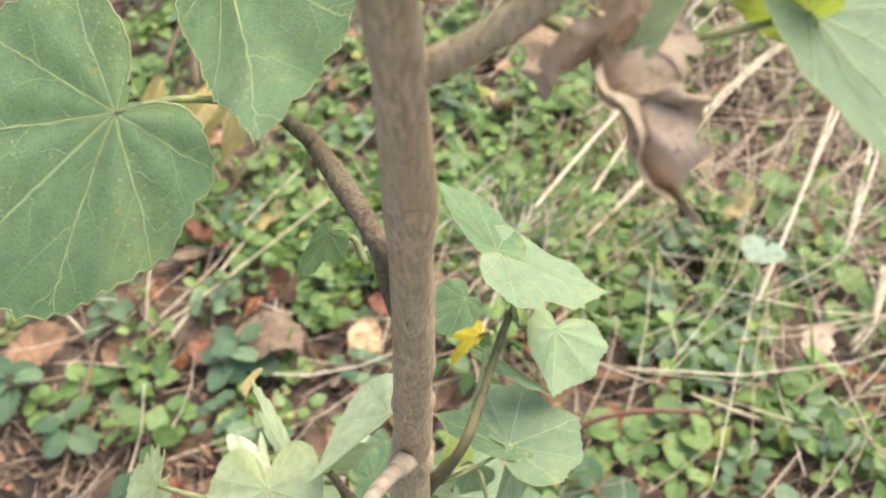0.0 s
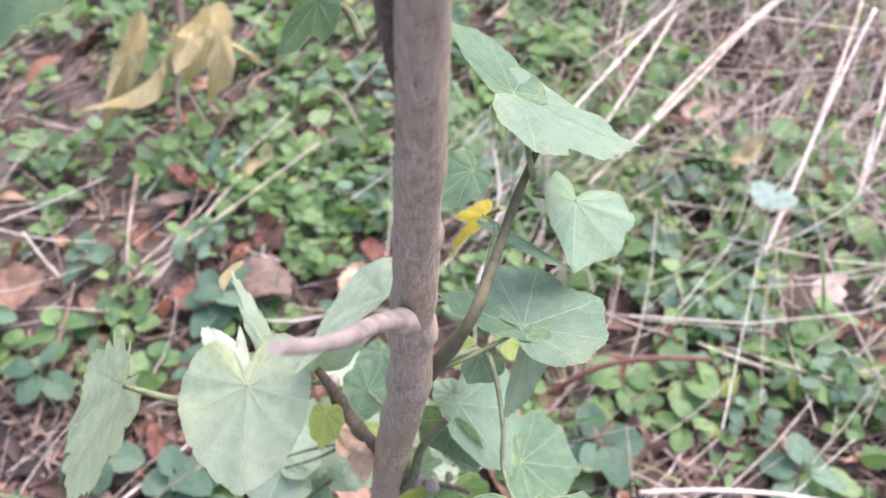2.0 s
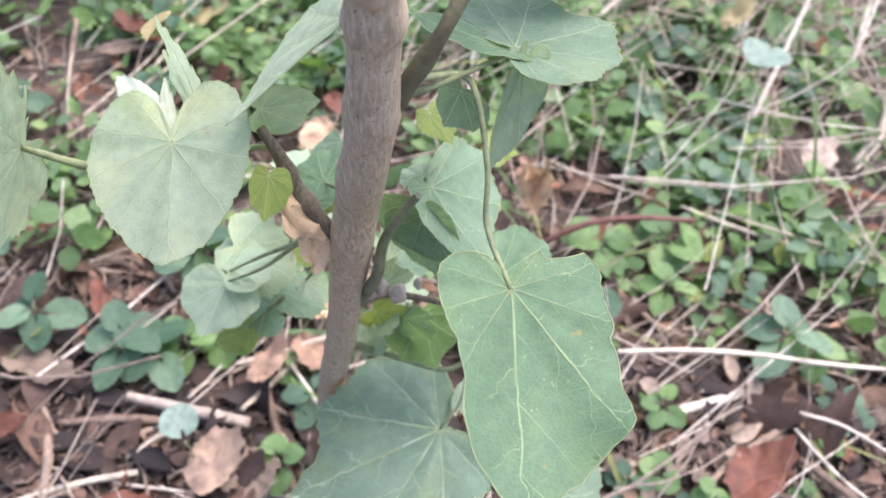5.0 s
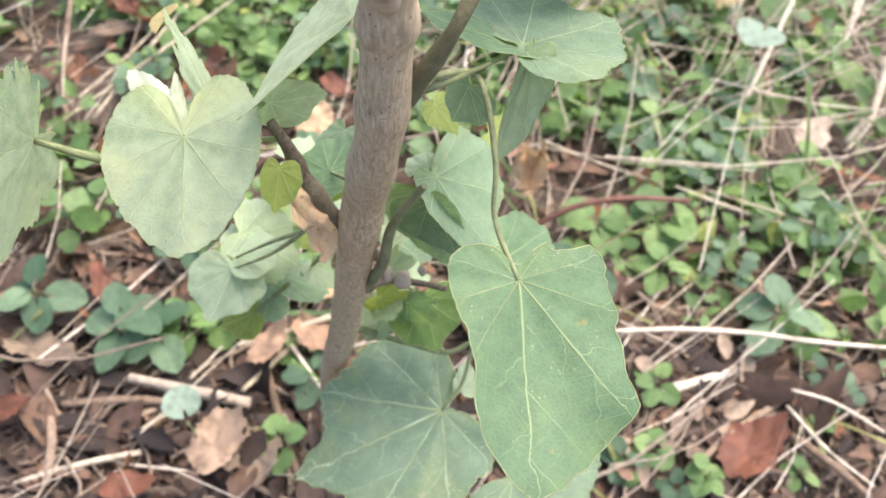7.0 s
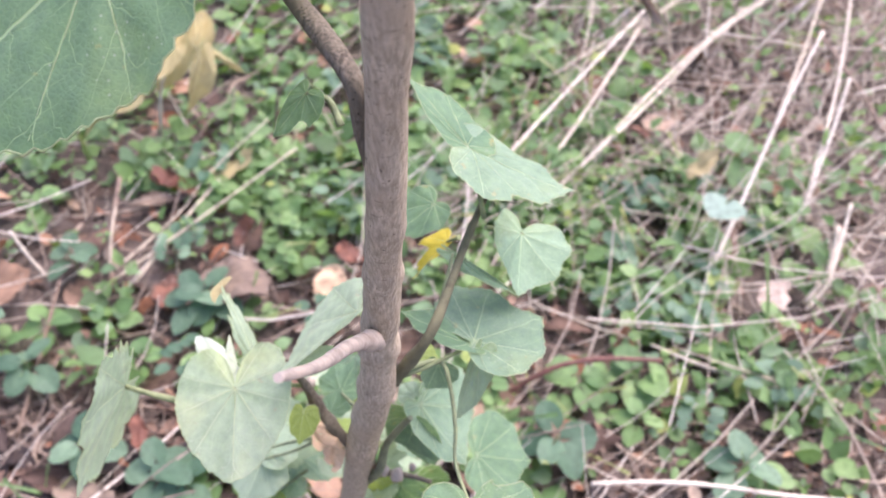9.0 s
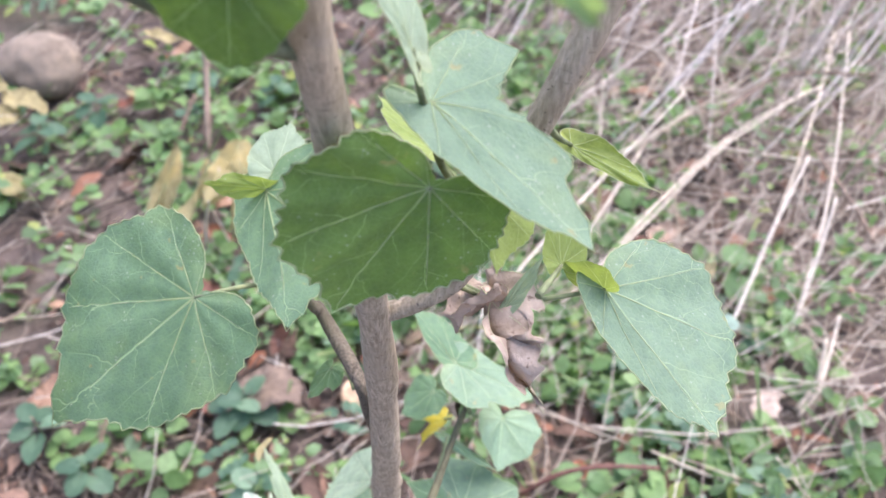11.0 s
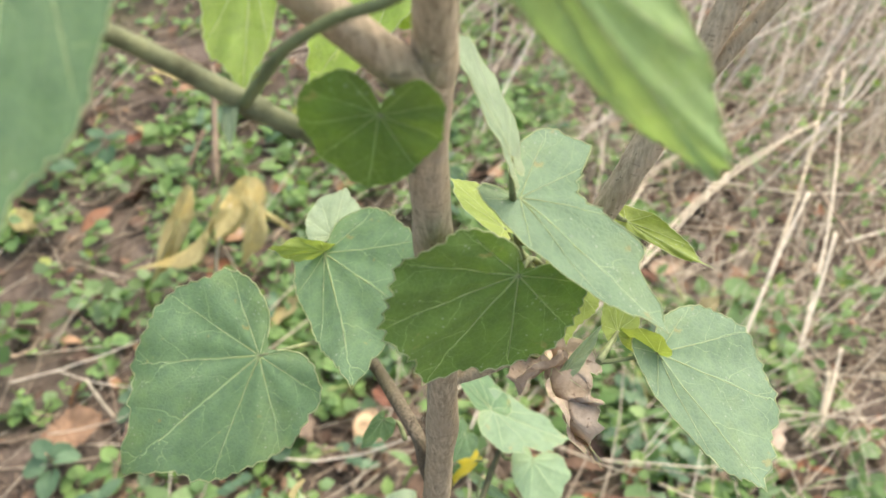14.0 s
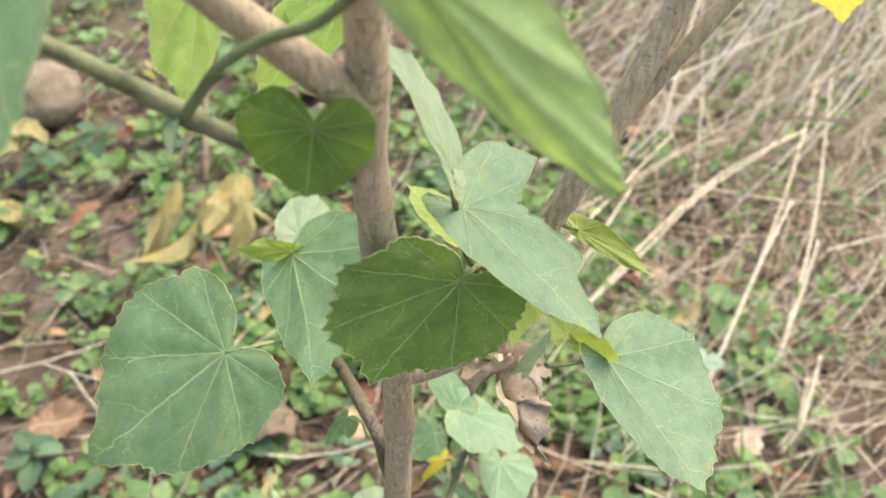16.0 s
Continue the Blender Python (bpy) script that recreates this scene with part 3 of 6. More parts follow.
mallow_leaf(shrub, (0.0898, 0.2944, 0.5761), (0.0759, 0.2825, 0.5868), (0.0893, 0.2928, 0.5818), MAT_FADED, wave=0.06, seed=3, thick=0.6)
mallow_leaf(shrub, (0.0907, 0.3015, 0.5763), (0.0925, 0.3186, 0.5828), (0.0999, 0.3079, 0.5779), MAT_PALE, seed=4, thick=0.6)
mallow_leaf(shrub, (0.1498, 0.2137, 0.6512), (0.1320, 0.2065, 0.6260), (0.1377, 0.2090, 0.6695), MAT_SHADED, stalk=[(0.1564, 0.2442, 0.6245), (0.1529, 0.2373, 0.6336)], left=0.83, cup=0.04, seed=5, teeth=24, tooth=0.07, wave=0.03, thick=1.5, pucker=0.035)
mallow_leaf(shrub, (0.1488, 0.2235, 0.6620), (0.1789, 0.2085, 0.6471), (0.1583, 0.2436, 0.6635), MAT_DUSTY, stalk=[(0.1542, 0.2406, 0.6252), (0.1493, 0.2305, 0.6444)], left=0.32, cup=0.06, fold=-0.05, bites=((52, 27, 0.5), (18, 9, 0.12)), seed=6, tooth=0.02)
mallow_leaf(shrub, (0.1875, 0.2423, 0.6001), (0.2125, 0.2178, 0.5820), (0.2044, 0.2598, 0.5986), MAT_DUSTY, stalk=[(0.1463, 0.2411, 0.6029), (0.1627, 0.2430, 0.5922), (0.1743, 0.2408, 0.5966)], left=0.3, cup=-0.1, fold=0.05, seed=7, outline=LANCE)
mallow_leaf(shrub, (0.1873, 0.2423, 0.5999), (0.1764, 0.2469, 0.6044), (0.1836, 0.2422, 0.6081), MAT_FADED, seed=8, thick=0.6, wave=0.08)
mallow_leaf(shrub, (0.1276, 0.1951, 0.6982), (0.1254, 0.1958, 0.6844), (0.1184, 0.1938, 0.6969), MAT_SHADED, stalk=[(0.1367, 0.2072, 0.6971), (0.1328, 0.2016, 0.6959)], left=0.86, cup=-0.06, seed=9, teeth=18, wave=0.02, tooth=0.03, outline=CORD, stalk_width=0.0008)
mallow_leaf(shrub, (0.1437, 0.1675, 0.7391), (0.1702, 0.1781, 0.7051), (0.1519, 0.1710, 0.7392), MAT_LIME_LIT, left=0.6, cup=0.08, seed=10, droop=-0.05, outline=LANCE)
mallow_leaf(shrub, (0.1465, 0.2180, 0.6754), (0.1353, 0.2231, 0.6997), (0.1490, 0.2254, 0.6714), MAT_PALE, stalk=[(0.1504, 0.2307, 0.6444), (0.1475, 0.2228, 0.6627)], left=0.35, cup=-0.08, seed=11)
mallow_leaf(shrub, (0.1464, 0.2472, 0.6332), (0.1323, 0.2635, 0.6344), (0.1412, 0.2668, 0.6313), MAT_FADED, stalk=[(0.1561, 0.2438, 0.6241), (0.1505, 0.2456, 0.6281)], left=0.5, seed=12, thick=0.7)
mallow_leaf(shrub, (0.1765, 0.2630, 0.6252), (0.1953, 0.2457, 0.6268), (0.1798, 0.2650, 0.6270), MAT_FADED, stalk=[(0.1697, 0.2452, 0.6435), (0.1724, 0.2518, 0.6356)], left=0.45, seed=13, thick=0.7, wave=0.08)
mallow_leaf(shrub, (0.1585, 0.2349, 0.6334), (0.1628, 0.2241, 0.6213), (0.1678, 0.2385, 0.6290), MAT_FADED, stalk=[(0.1564, 0.2438, 0.6241)], left=0.25, seed=14, wave=0.07, tooth=0.04, thick=0.7)
mallow_leaf(shrub, (0.1768, 0.2442, 0.6048), (0.1742, 0.2522, 0.6152), (0.1820, 0.2520, 0.6053), MAT_FADED, stalk=[(0.1718, 0.2339, 0.6045)], left=0.6, seed=15, thick=0.6)
mallow_leaf(shrub, (0.1646, 0.2368, 0.5966), (0.1719, 0.2412, 0.6095), (0.1684, 0.2369, 0.5992), MAT_PALE, left=0.5, seed=16, thick=0.6, wave=0.08)
mallow_leaf(shrub, (0.1603, 0.2417, 0.5934), (0.1731, 0.2240, 0.5833), (0.1681, 0.2401, 0.5908), MAT_CRISP, stalk=[(0.1508, 0.2410, 0.5994)], label="brown withered crumpled hanging leaf", name="dead_leaf", left=0.55, seed=17, crumple=0.24, cup=0.35, fold=-1.0, wave=0.34, tooth=0.2, teeth=9, thick=0.9, outline=LANCE, bites=((55, 10, 0.35), (-70, 12, 0.4)))
mallow_leaf(shrub, (0.1625, 0.2393, 0.5965), (0.1506, 0.2332, 0.5940), (0.1592, 0.2456, 0.5918), MAT_CRISP, label="brown withered torn leaf scrap", name="dead_leaf", left=0.9, seed=18, crumple=0.22, fold=0.5, wave=0.14, thick=0.6)
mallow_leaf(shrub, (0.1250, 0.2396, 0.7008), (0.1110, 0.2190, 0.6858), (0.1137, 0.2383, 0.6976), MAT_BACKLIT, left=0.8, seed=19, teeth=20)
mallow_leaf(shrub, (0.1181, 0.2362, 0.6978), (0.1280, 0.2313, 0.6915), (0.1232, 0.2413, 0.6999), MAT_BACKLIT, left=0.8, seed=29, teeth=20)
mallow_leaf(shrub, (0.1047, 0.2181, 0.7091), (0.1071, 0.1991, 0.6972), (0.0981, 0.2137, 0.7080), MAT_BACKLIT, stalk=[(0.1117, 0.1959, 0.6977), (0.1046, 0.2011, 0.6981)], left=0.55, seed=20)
mallow_leaf(shrub, (0.1075, 0.1937, 0.7002), (0.1082, 0.1880, 0.6954), (0.1062, 0.1923, 0.6987), MAT_PALE, left=0.5, seed=21, thick=0.6)
part("petiole", tube(bmesh.new(), [(0.1093, 0.1929, 0.6998), (0.1126, 0.1915, 0.7047), (0.1169, 0.1904, 0.7104), (0.1241, 0.1883, 0.7163), (0.1319, 0.1862, 0.7206), (0.1415, 0.1756, 0.7333), (0.1442, 0.1675, 0.7391)], [0.0009, 0.0008, 0.0008], 8), MAT_PETIOLE, shrub, "curved pale green leaf stalk")
mallow_leaf(shrub, (0.0955, 0.1800, 0.7380), (0.0973, 0.1496, 0.7114), (0.0845, 0.1704, 0.7380), stalk=[(0.1104, 0.1799, 0.7301), (0.1066, 0.1766, 0.7418)], left=0.75, seed=22, cup=-0.05, thick=0.8)
mallow_leaf(shrub, (0.1115, 0.2669, 0.5267), (0.1049, 0.2604, 0.5185), (0.1136, 0.2628, 0.5226), stalk=[(0.1195, 0.2640, 0.5204), (0.1162, 0.2679, 0.5244)], left=0.55, seed=23, thick=0.7, bites=((35, 14, 0.3),))
mallow_leaf(shrub, (0.2139, 0.2592, 0.7049), (0.2169, 0.2503, 0.6950), (0.2248, 0.2596, 0.6999), MAT_YELLOW, label="bright yellow spotted dying leaf", left=0.9, seed=68)
part("petiole", tube(bmesh.new(), [(0.1900, 0.2472, 0.7161), (0.2033, 0.2547, 0.7112), (0.2139, 0.2592, 0.7049)], [0.0008, 0.0007], 7), MAT_PETIOLE, shrub, "thin yellowish leaf stalk")
part("branch", tube(bmesh.new(), [(0.1246, 0.2690, 0.4010), (0.1300, 0.2700, 0.4105), (0.1359, 0.2705, 0.4215), (0.1423, 0.2760, 0.4337), (0.1500, 0.3080, 0.4400), (0.1560, 0.3180, 0.4560)], [0.0031, 0.0025, 0.0019, 0.0015, 0.0012, 0.0010], 10, 6, 0.12, knots=((0.2, 0.2), (0.4, 0.25), (0.62, 0.25), (0.8, 0.2))), MAT_OLIVE, shrub, "olive-brown side shoot")
part("branch", tube(bmesh.new(), [(0.1117, 0.2835, 0.3358), (0.1054, 0.2834, 0.3498), (0.0994, 0.2871, 0.3579), (0.0957, 0.2882, 0.3690), (0.0912, 0.2910, 0.3750)], [0.003, 0.0026, 0.0023, 0.0018, 0.0013], 10, 6, knots=((0.35, 0.3), (0.6, 0.3))), MAT_TWIG, shrub, "short knotty brown side shoot")
part("branch", tube(bmesh.new(), [(0.1083, 0.2976, 0.2712), (0.1151, 0.2928, 0.2933), (0.1222, 0.2840, 0.3207), (0.1248, 0.2854, 0.3382), (0.1315, 0.2875, 0.3524), (0.1342, 0.2876, 0.3574)], [0.0026, 0.0022, 0.0019, 0.0016, 0.0013, 0.0011], 9, 6, knots=()), MAT_SHOOT, shrub, "green hairy young shoot")
part("branch", tube(bmesh.new(), [(0.1073, 0.2955, 0.2810), (0.1135, 0.2935, 0.2900), (0.1221, 0.2992, 0.2882), (0.1338, 0.2966, 0.2923), (0.1431, 0.2931, 0.2956)], [0.0024, 0.002, 0.0015, 0.0012, 0.001], 9, 6, knots=((0.3, 0.3),)), MAT_TWIG, shrub, "thin knotty twig")
part("branch", tube(bmesh.new(), [(0.1031, 0.3058, 0.2424), (0.1260, 0.3080, 0.2290), (0.1457, 0.3060, 0.2260), (0.1570, 0.3090, 0.2330)], [0.002, 0.0013, 0.0012, 0.001], 8, 6, knots=()), MAT_PETIOLE, shrub, "thin green twig")
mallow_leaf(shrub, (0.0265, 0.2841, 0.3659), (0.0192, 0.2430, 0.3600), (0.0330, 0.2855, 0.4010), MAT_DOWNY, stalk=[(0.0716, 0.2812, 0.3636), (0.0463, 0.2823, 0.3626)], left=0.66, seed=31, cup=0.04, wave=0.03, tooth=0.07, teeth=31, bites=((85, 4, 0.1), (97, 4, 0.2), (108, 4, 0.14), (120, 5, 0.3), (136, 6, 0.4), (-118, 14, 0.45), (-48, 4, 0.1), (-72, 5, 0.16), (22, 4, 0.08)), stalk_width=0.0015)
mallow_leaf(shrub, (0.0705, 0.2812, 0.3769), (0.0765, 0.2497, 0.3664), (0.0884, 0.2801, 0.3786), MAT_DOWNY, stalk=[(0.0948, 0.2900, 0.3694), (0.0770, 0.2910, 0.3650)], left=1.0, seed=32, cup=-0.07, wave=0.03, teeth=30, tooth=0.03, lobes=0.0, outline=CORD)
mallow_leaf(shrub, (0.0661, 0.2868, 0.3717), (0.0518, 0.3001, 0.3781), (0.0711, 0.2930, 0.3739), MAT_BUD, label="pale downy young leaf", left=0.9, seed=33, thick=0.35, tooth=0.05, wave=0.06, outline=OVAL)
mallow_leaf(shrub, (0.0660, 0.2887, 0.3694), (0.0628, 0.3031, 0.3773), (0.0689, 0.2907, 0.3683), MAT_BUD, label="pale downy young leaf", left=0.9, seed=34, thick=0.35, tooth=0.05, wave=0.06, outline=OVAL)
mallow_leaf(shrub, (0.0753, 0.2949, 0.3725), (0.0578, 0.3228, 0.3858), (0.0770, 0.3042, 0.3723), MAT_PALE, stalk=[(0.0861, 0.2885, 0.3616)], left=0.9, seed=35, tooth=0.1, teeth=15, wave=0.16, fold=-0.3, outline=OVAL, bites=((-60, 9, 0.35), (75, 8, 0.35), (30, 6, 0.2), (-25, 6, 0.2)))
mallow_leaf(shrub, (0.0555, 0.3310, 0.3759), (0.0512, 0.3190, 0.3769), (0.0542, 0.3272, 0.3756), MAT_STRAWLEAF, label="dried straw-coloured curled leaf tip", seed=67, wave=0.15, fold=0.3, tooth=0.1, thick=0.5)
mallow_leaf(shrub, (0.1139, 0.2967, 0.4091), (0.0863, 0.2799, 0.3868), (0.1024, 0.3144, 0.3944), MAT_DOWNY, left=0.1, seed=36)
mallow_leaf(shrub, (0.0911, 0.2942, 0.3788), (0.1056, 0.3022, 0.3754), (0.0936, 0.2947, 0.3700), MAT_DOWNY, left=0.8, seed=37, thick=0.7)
mallow_leaf(shrub, (0.0959, 0.2777, 0.3716), (0.0954, 0.2682, 0.3639), (0.1014, 0.2769, 0.3681), MAT_FADED, left=0.7, seed=38, thick=0.7)
mallow_leaf(shrub, (0.1550, 0.2832, 0.4155), (0.1301, 0.2932, 0.4143), (0.1564, 0.3006, 0.4088), stalk=[(0.1305, 0.2702, 0.4100), (0.1420, 0.2750, 0.4130)], left=0.35, seed=39, cup=-0.05)
mallow_leaf(shrub, (0.1550, 0.2842, 0.4157), (0.1773, 0.2974, 0.4129), (0.1580, 0.3155, 0.4076), MAT_DUSTY, left=0.72, seed=40, cup=-0.06)
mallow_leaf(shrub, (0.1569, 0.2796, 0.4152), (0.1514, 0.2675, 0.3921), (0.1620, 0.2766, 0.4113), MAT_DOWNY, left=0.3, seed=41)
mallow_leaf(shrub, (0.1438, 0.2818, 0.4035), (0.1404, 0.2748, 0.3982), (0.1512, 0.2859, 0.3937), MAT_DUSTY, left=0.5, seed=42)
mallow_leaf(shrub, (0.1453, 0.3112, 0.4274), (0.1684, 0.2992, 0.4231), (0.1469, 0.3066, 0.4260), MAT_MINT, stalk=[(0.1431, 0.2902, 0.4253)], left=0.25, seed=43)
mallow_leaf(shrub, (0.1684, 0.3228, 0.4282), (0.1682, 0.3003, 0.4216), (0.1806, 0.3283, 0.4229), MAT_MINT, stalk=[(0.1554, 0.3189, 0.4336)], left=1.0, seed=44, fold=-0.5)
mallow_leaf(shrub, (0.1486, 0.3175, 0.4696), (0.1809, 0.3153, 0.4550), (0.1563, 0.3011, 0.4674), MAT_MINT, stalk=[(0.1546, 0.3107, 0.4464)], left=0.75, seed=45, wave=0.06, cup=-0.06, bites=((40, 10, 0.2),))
mallow_leaf(shrub, (0.1473, 0.3180, 0.4702), (0.1259, 0.3394, 0.4783), (0.1455, 0.3351, 0.4698), left=0.5, seed=46, wave=0.06)
mallow_leaf(shrub, (0.1367, 0.3348, 0.4267), (0.1237, 0.3251, 0.4189), (0.1269, 0.3416, 0.4229), left=0.9, seed=47)
mallow_leaf(shrub, (0.1423, 0.3300, 0.4125), (0.1300, 0.3195, 0.4030), (0.1330, 0.3318, 0.4060), MAT_YELLOW, stalk=[(0.1468, 0.3256, 0.4201)], label="yellowed spotted dying leaf", left=0.35, seed=48, wave=0.14, tooth=0.12, bites=((40, 12, 0.4), (-30, 12, 0.4)))
mallow_leaf(shrub, (0.1367, 0.3007, 0.3462), (0.1560, 0.2870, 0.3246), (0.1495, 0.3255, 0.3358), MAT_DUSTY, left=0.35, seed=49, cup=-0.05)
mallow_leaf(shrub, (0.1338, 0.3038, 0.3323), (0.1444, 0.2961, 0.3068), (0.1236, 0.3057, 0.3152), MAT_DUSTY, left=0.6, seed=50)
mallow_leaf(shrub, (0.1341, 0.3048, 0.3458), (0.1273, 0.3159, 0.3357), (0.1317, 0.3185, 0.3376), MAT_PALE, seed=51, thick=0.6)
mallow_leaf(shrub, (0.1589, 0.2398, 0.3856), (0.1651, 0.1951, 0.3701), (0.1829, 0.2440, 0.3811), MAT_LEAF, width=1.0, seed=52, cup=-0.08, fold=-0.06, teeth=22, tooth=0.012, lobes=0.0, outline=SHIELD_A, outline_left=SHIELD_B, bites=((128, 12, 0.3),))
part("petiole", tube(bmesh.new(), [(0.1335, 0.2704, 0.4160), (0.1440, 0.2774, 0.4120), (0.1482, 0.2721, 0.4084), (0.1515, 0.2608, 0.3995), (0.1526, 0.2531, 0.3897), (0.1589, 0.2398, 0.3856)], [0.0009, 0.0007, 0.0006], 8), MAT_PETIOLE, shrub, "long drooping pale green leaf stalk")
mallow_leaf(shrub, (0.1463, 0.2886, 0.2060), (0.0905, 0.2590, 0.1940), (0.1250, 0.3165, 0.2100), MAT_VEINED, stalk=[(0.1570, 0.3090, 0.2330), (0.1535, 0.2970, 0.2150)], left=1.0, seed=53, teeth=26, tooth=0.05, thick=1.35, lobes=0.05)
mallow_leaf(shrub, (0.1775, 0.2623, 0.2020), (0.2025, 0.2401, 0.1985), (0.2145, 0.2786, 0.2011), MAT_DUSTY, left=0.9, seed=54)
mallow_leaf(shrub, (0.1628, 0.3151, 0.2828), (0.1887, 0.3150, 0.2816), (0.1672, 0.3380, 0.2814), left=0.8, seed=55)
mallow_leaf(shrub, (0.1346, 0.3162, 0.2505), (0.1418, 0.3001, 0.2378), (0.1512, 0.3181, 0.2389), MAT_SHADED, stalk=[(0.1299, 0.3080, 0.2696)], left=0.95, seed=56, thick=1.2)
mallow_leaf(shrub, (0.1176, 0.3154, 0.2376), (0.1127, 0.3054, 0.2300), (0.1083, 0.3197, 0.2285), MAT_PALE, stalk=[(0.1095, 0.3081, 0.2574)], left=0.8, seed=57, thick=0.7)
mallow_leaf(shrub, (0.1535, 0.2965, 0.2115), (0.1550, 0.3103, 0.2115), (0.1606, 0.3003, 0.2106), MAT_PALE, left=0.5, seed=58, thick=0.6)
mallow_leaf(shrub, (0.0633, 0.3060, 0.2759), (0.0576, 0.2875, 0.2680), (0.0468, 0.3065, 0.2704), MAT_PALE, stalk=[(0.0948, 0.2993, 0.3143), (0.0799, 0.3032, 0.2924)], left=0.9, seed=59, thick=0.8)
mallow_leaf(shrub, (0.0628, 0.3122, 0.2744), (0.0790, 0.3208, 0.2744), (0.0582, 0.3333, 0.2656), MAT_PALE, stalk=[(0.0948, 0.2993, 0.3143), (0.0795, 0.3065, 0.2949)], left=0.7, seed=60, thick=0.8)
mallow_leaf(shrub, (0.0670, 0.3061, 0.2443), (0.0547, 0.3005, 0.2402), (0.0634, 0.2941, 0.2414), MAT_FADED, stalk=[(0.0835, 0.3060, 0.2691)], left=0.8, seed=61, thick=0.6)
mallow_leaf(shrub, (0.0932, 0.3065, 0.2819), (0.1015, 0.3004, 0.2770), (0.0982, 0.3133, 0.2744), MAT_PALE, stalk=[(0.1061, 0.2914, 0.3206)], left=0.8, seed=62, thick=0.6)
mallow_leaf(shrub, (0.1009, 0.3153, 0.3265), (0.1063, 0.3333, 0.3277), (0.0936, 0.3290, 0.3247), stalk=[(0.1124, 0.2944, 0.3480)], left=0.8, seed=63, thick=0.7)
mallow_leaf(shrub, (0.0982, 0.3027, 0.3295), (0.1008, 0.3160, 0.3271), (0.1065, 0.3049, 0.3310), left=0.8, seed=64, thick=0.7)
mallow_leaf(shrub, (0.0997, 0.2819, 0.3551), (0.1116, 0.2704, 0.3396), (0.1071, 0.2833, 0.3496), MAT_PEACH, stalk=[(0.1028, 0.2853, 0.3539)], label="curled beige withered leaf", name="dead_leaf", left=0.7, seed=65, crumple=0.2, cup=0.4, fold=-0.3, wave=0.15)
mallow_leaf(shrub, (0.1355, 0.2944, 0.3411), (0.1458, 0.2888, 0.3239), (0.1296, 0.2933, 0.3215), MAT_DUSTY, left=0.5, seed=66)
mallow_leaf(shrub, (0.1215, 0.3115, 0.2767), (0.1332, 0.3192, 0.2771), (0.1242, 0.3117, 0.2638), MAT_PALE, seed=80, thick=0.7, wave=0.16, tooth=0.12, teeth=11, fold=-0.2, left=0.8, bites=((35, 11, 0.4), (-50, 9, 0.3)))
mallow_leaf(shrub, (0.1176, 0.3073, 0.2632), (0.1298, 0.3070, 0.2571), (0.1147, 0.3068, 0.2501), MAT_FADED, seed=81, thick=0.7, wave=0.16, tooth=0.12, teeth=11, fold=-0.2, left=0.8, bites=((55, 11, 0.4), (-50, 9, 0.3)))
mallow_leaf(shrub, (0.1307, 0.3181, 0.2609), (0.1209, 0.3280, 0.2643), (0.1358, 0.3275, 0.2553), MAT_PALE, seed=82, thick=0.7, wave=0.16, tooth=0.12, teeth=11, fold=-0.2, left=0.8, bites=((75, 11, 0.4), (-50, 9, 0.3)))
mallow_leaf(shrub, (0.1224, 0.3216, 0.2797), (0.1245, 0.3353, 0.2855), (0.1295, 0.3262, 0.2701), MAT_PALE, seed=83, thick=0.7, wave=0.16, tooth=0.12, teeth=11, fold=-0.2, left=0.8, bites=((95, 11, 0.4), (-50, 9, 0.3)))
mallow_leaf(shrub, (0.1070, 0.3317, 0.2784), (0.0894, 0.3389, 0.2801), (0.1095, 0.3447, 0.2759), MAT_PALE, seed=84, thick=0.7, wave=0.16, tooth=0.12, teeth=11, fold=-0.2, left=0.8, bites=((115, 11, 0.4), (-50, 9, 0.3)))
mallow_leaf(shrub, (0.0981, 0.3187, 0.2839), (0.0849, 0.3305, 0.2891), (0.1035, 0.3297, 0.2796), MAT_FADED, seed=85, thick=0.7, wave=0.16, tooth=0.12, teeth=11, fold=-0.2, left=0.8, bites=((45, 11, 0.4), (-50, 9, 0.3)))
mallow_leaf(shrub, (0.1287, 0.3066, 0.2620), (0.1391, 0.3011, 0.2518), (0.1225, 0.3069, 0.2497), MAT_LEAF, seed=86, thick=0.7, wave=0.16, tooth=0.12, teeth=11, fold=-0.2, left=0.8, bites=((65, 11, 0.4), (-50, 9, 0.3)))
mallow_leaf(shrub, (0.0860, 0.3483, 0.2880), (0.0741, 0.3600, 0.2929), (0.0907, 0.3592, 0.2836), MAT_PALE, seed=87, thick=0.7, wave=0.16, tooth=0.12, teeth=11, fold=-0.2, left=0.8, bites=((85, 11, 0.4), (-50, 9, 0.3)))
mallow_leaf(shrub, (0.0618, 0.3256, 0.2711), (0.0849, 0.3255, 0.2528), (0.0656, 0.3429, 0.2694), MAT_PALE, left=0.9, seed=90, thick=0.7, wave=0.1, tooth=0.07, teeth=15)
mallow_leaf(shrub, (0.0733, 0.3259, 0.2437), (0.0933, 0.3286, 0.2294), (0.0765, 0.3410, 0.2344), MAT_DUSTY, left=0.8, seed=91, thick=0.7, wave=0.1, tooth=0.07, teeth=15)
mallow_leaf(shrub, (0.0705, 0.3202, 0.2410), (0.0594, 0.3098, 0.2381), (0.0793, 0.3086, 0.2441), MAT_MINT, left=0.7, seed=92, thick=0.7, wave=0.1, tooth=0.07, teeth=15)
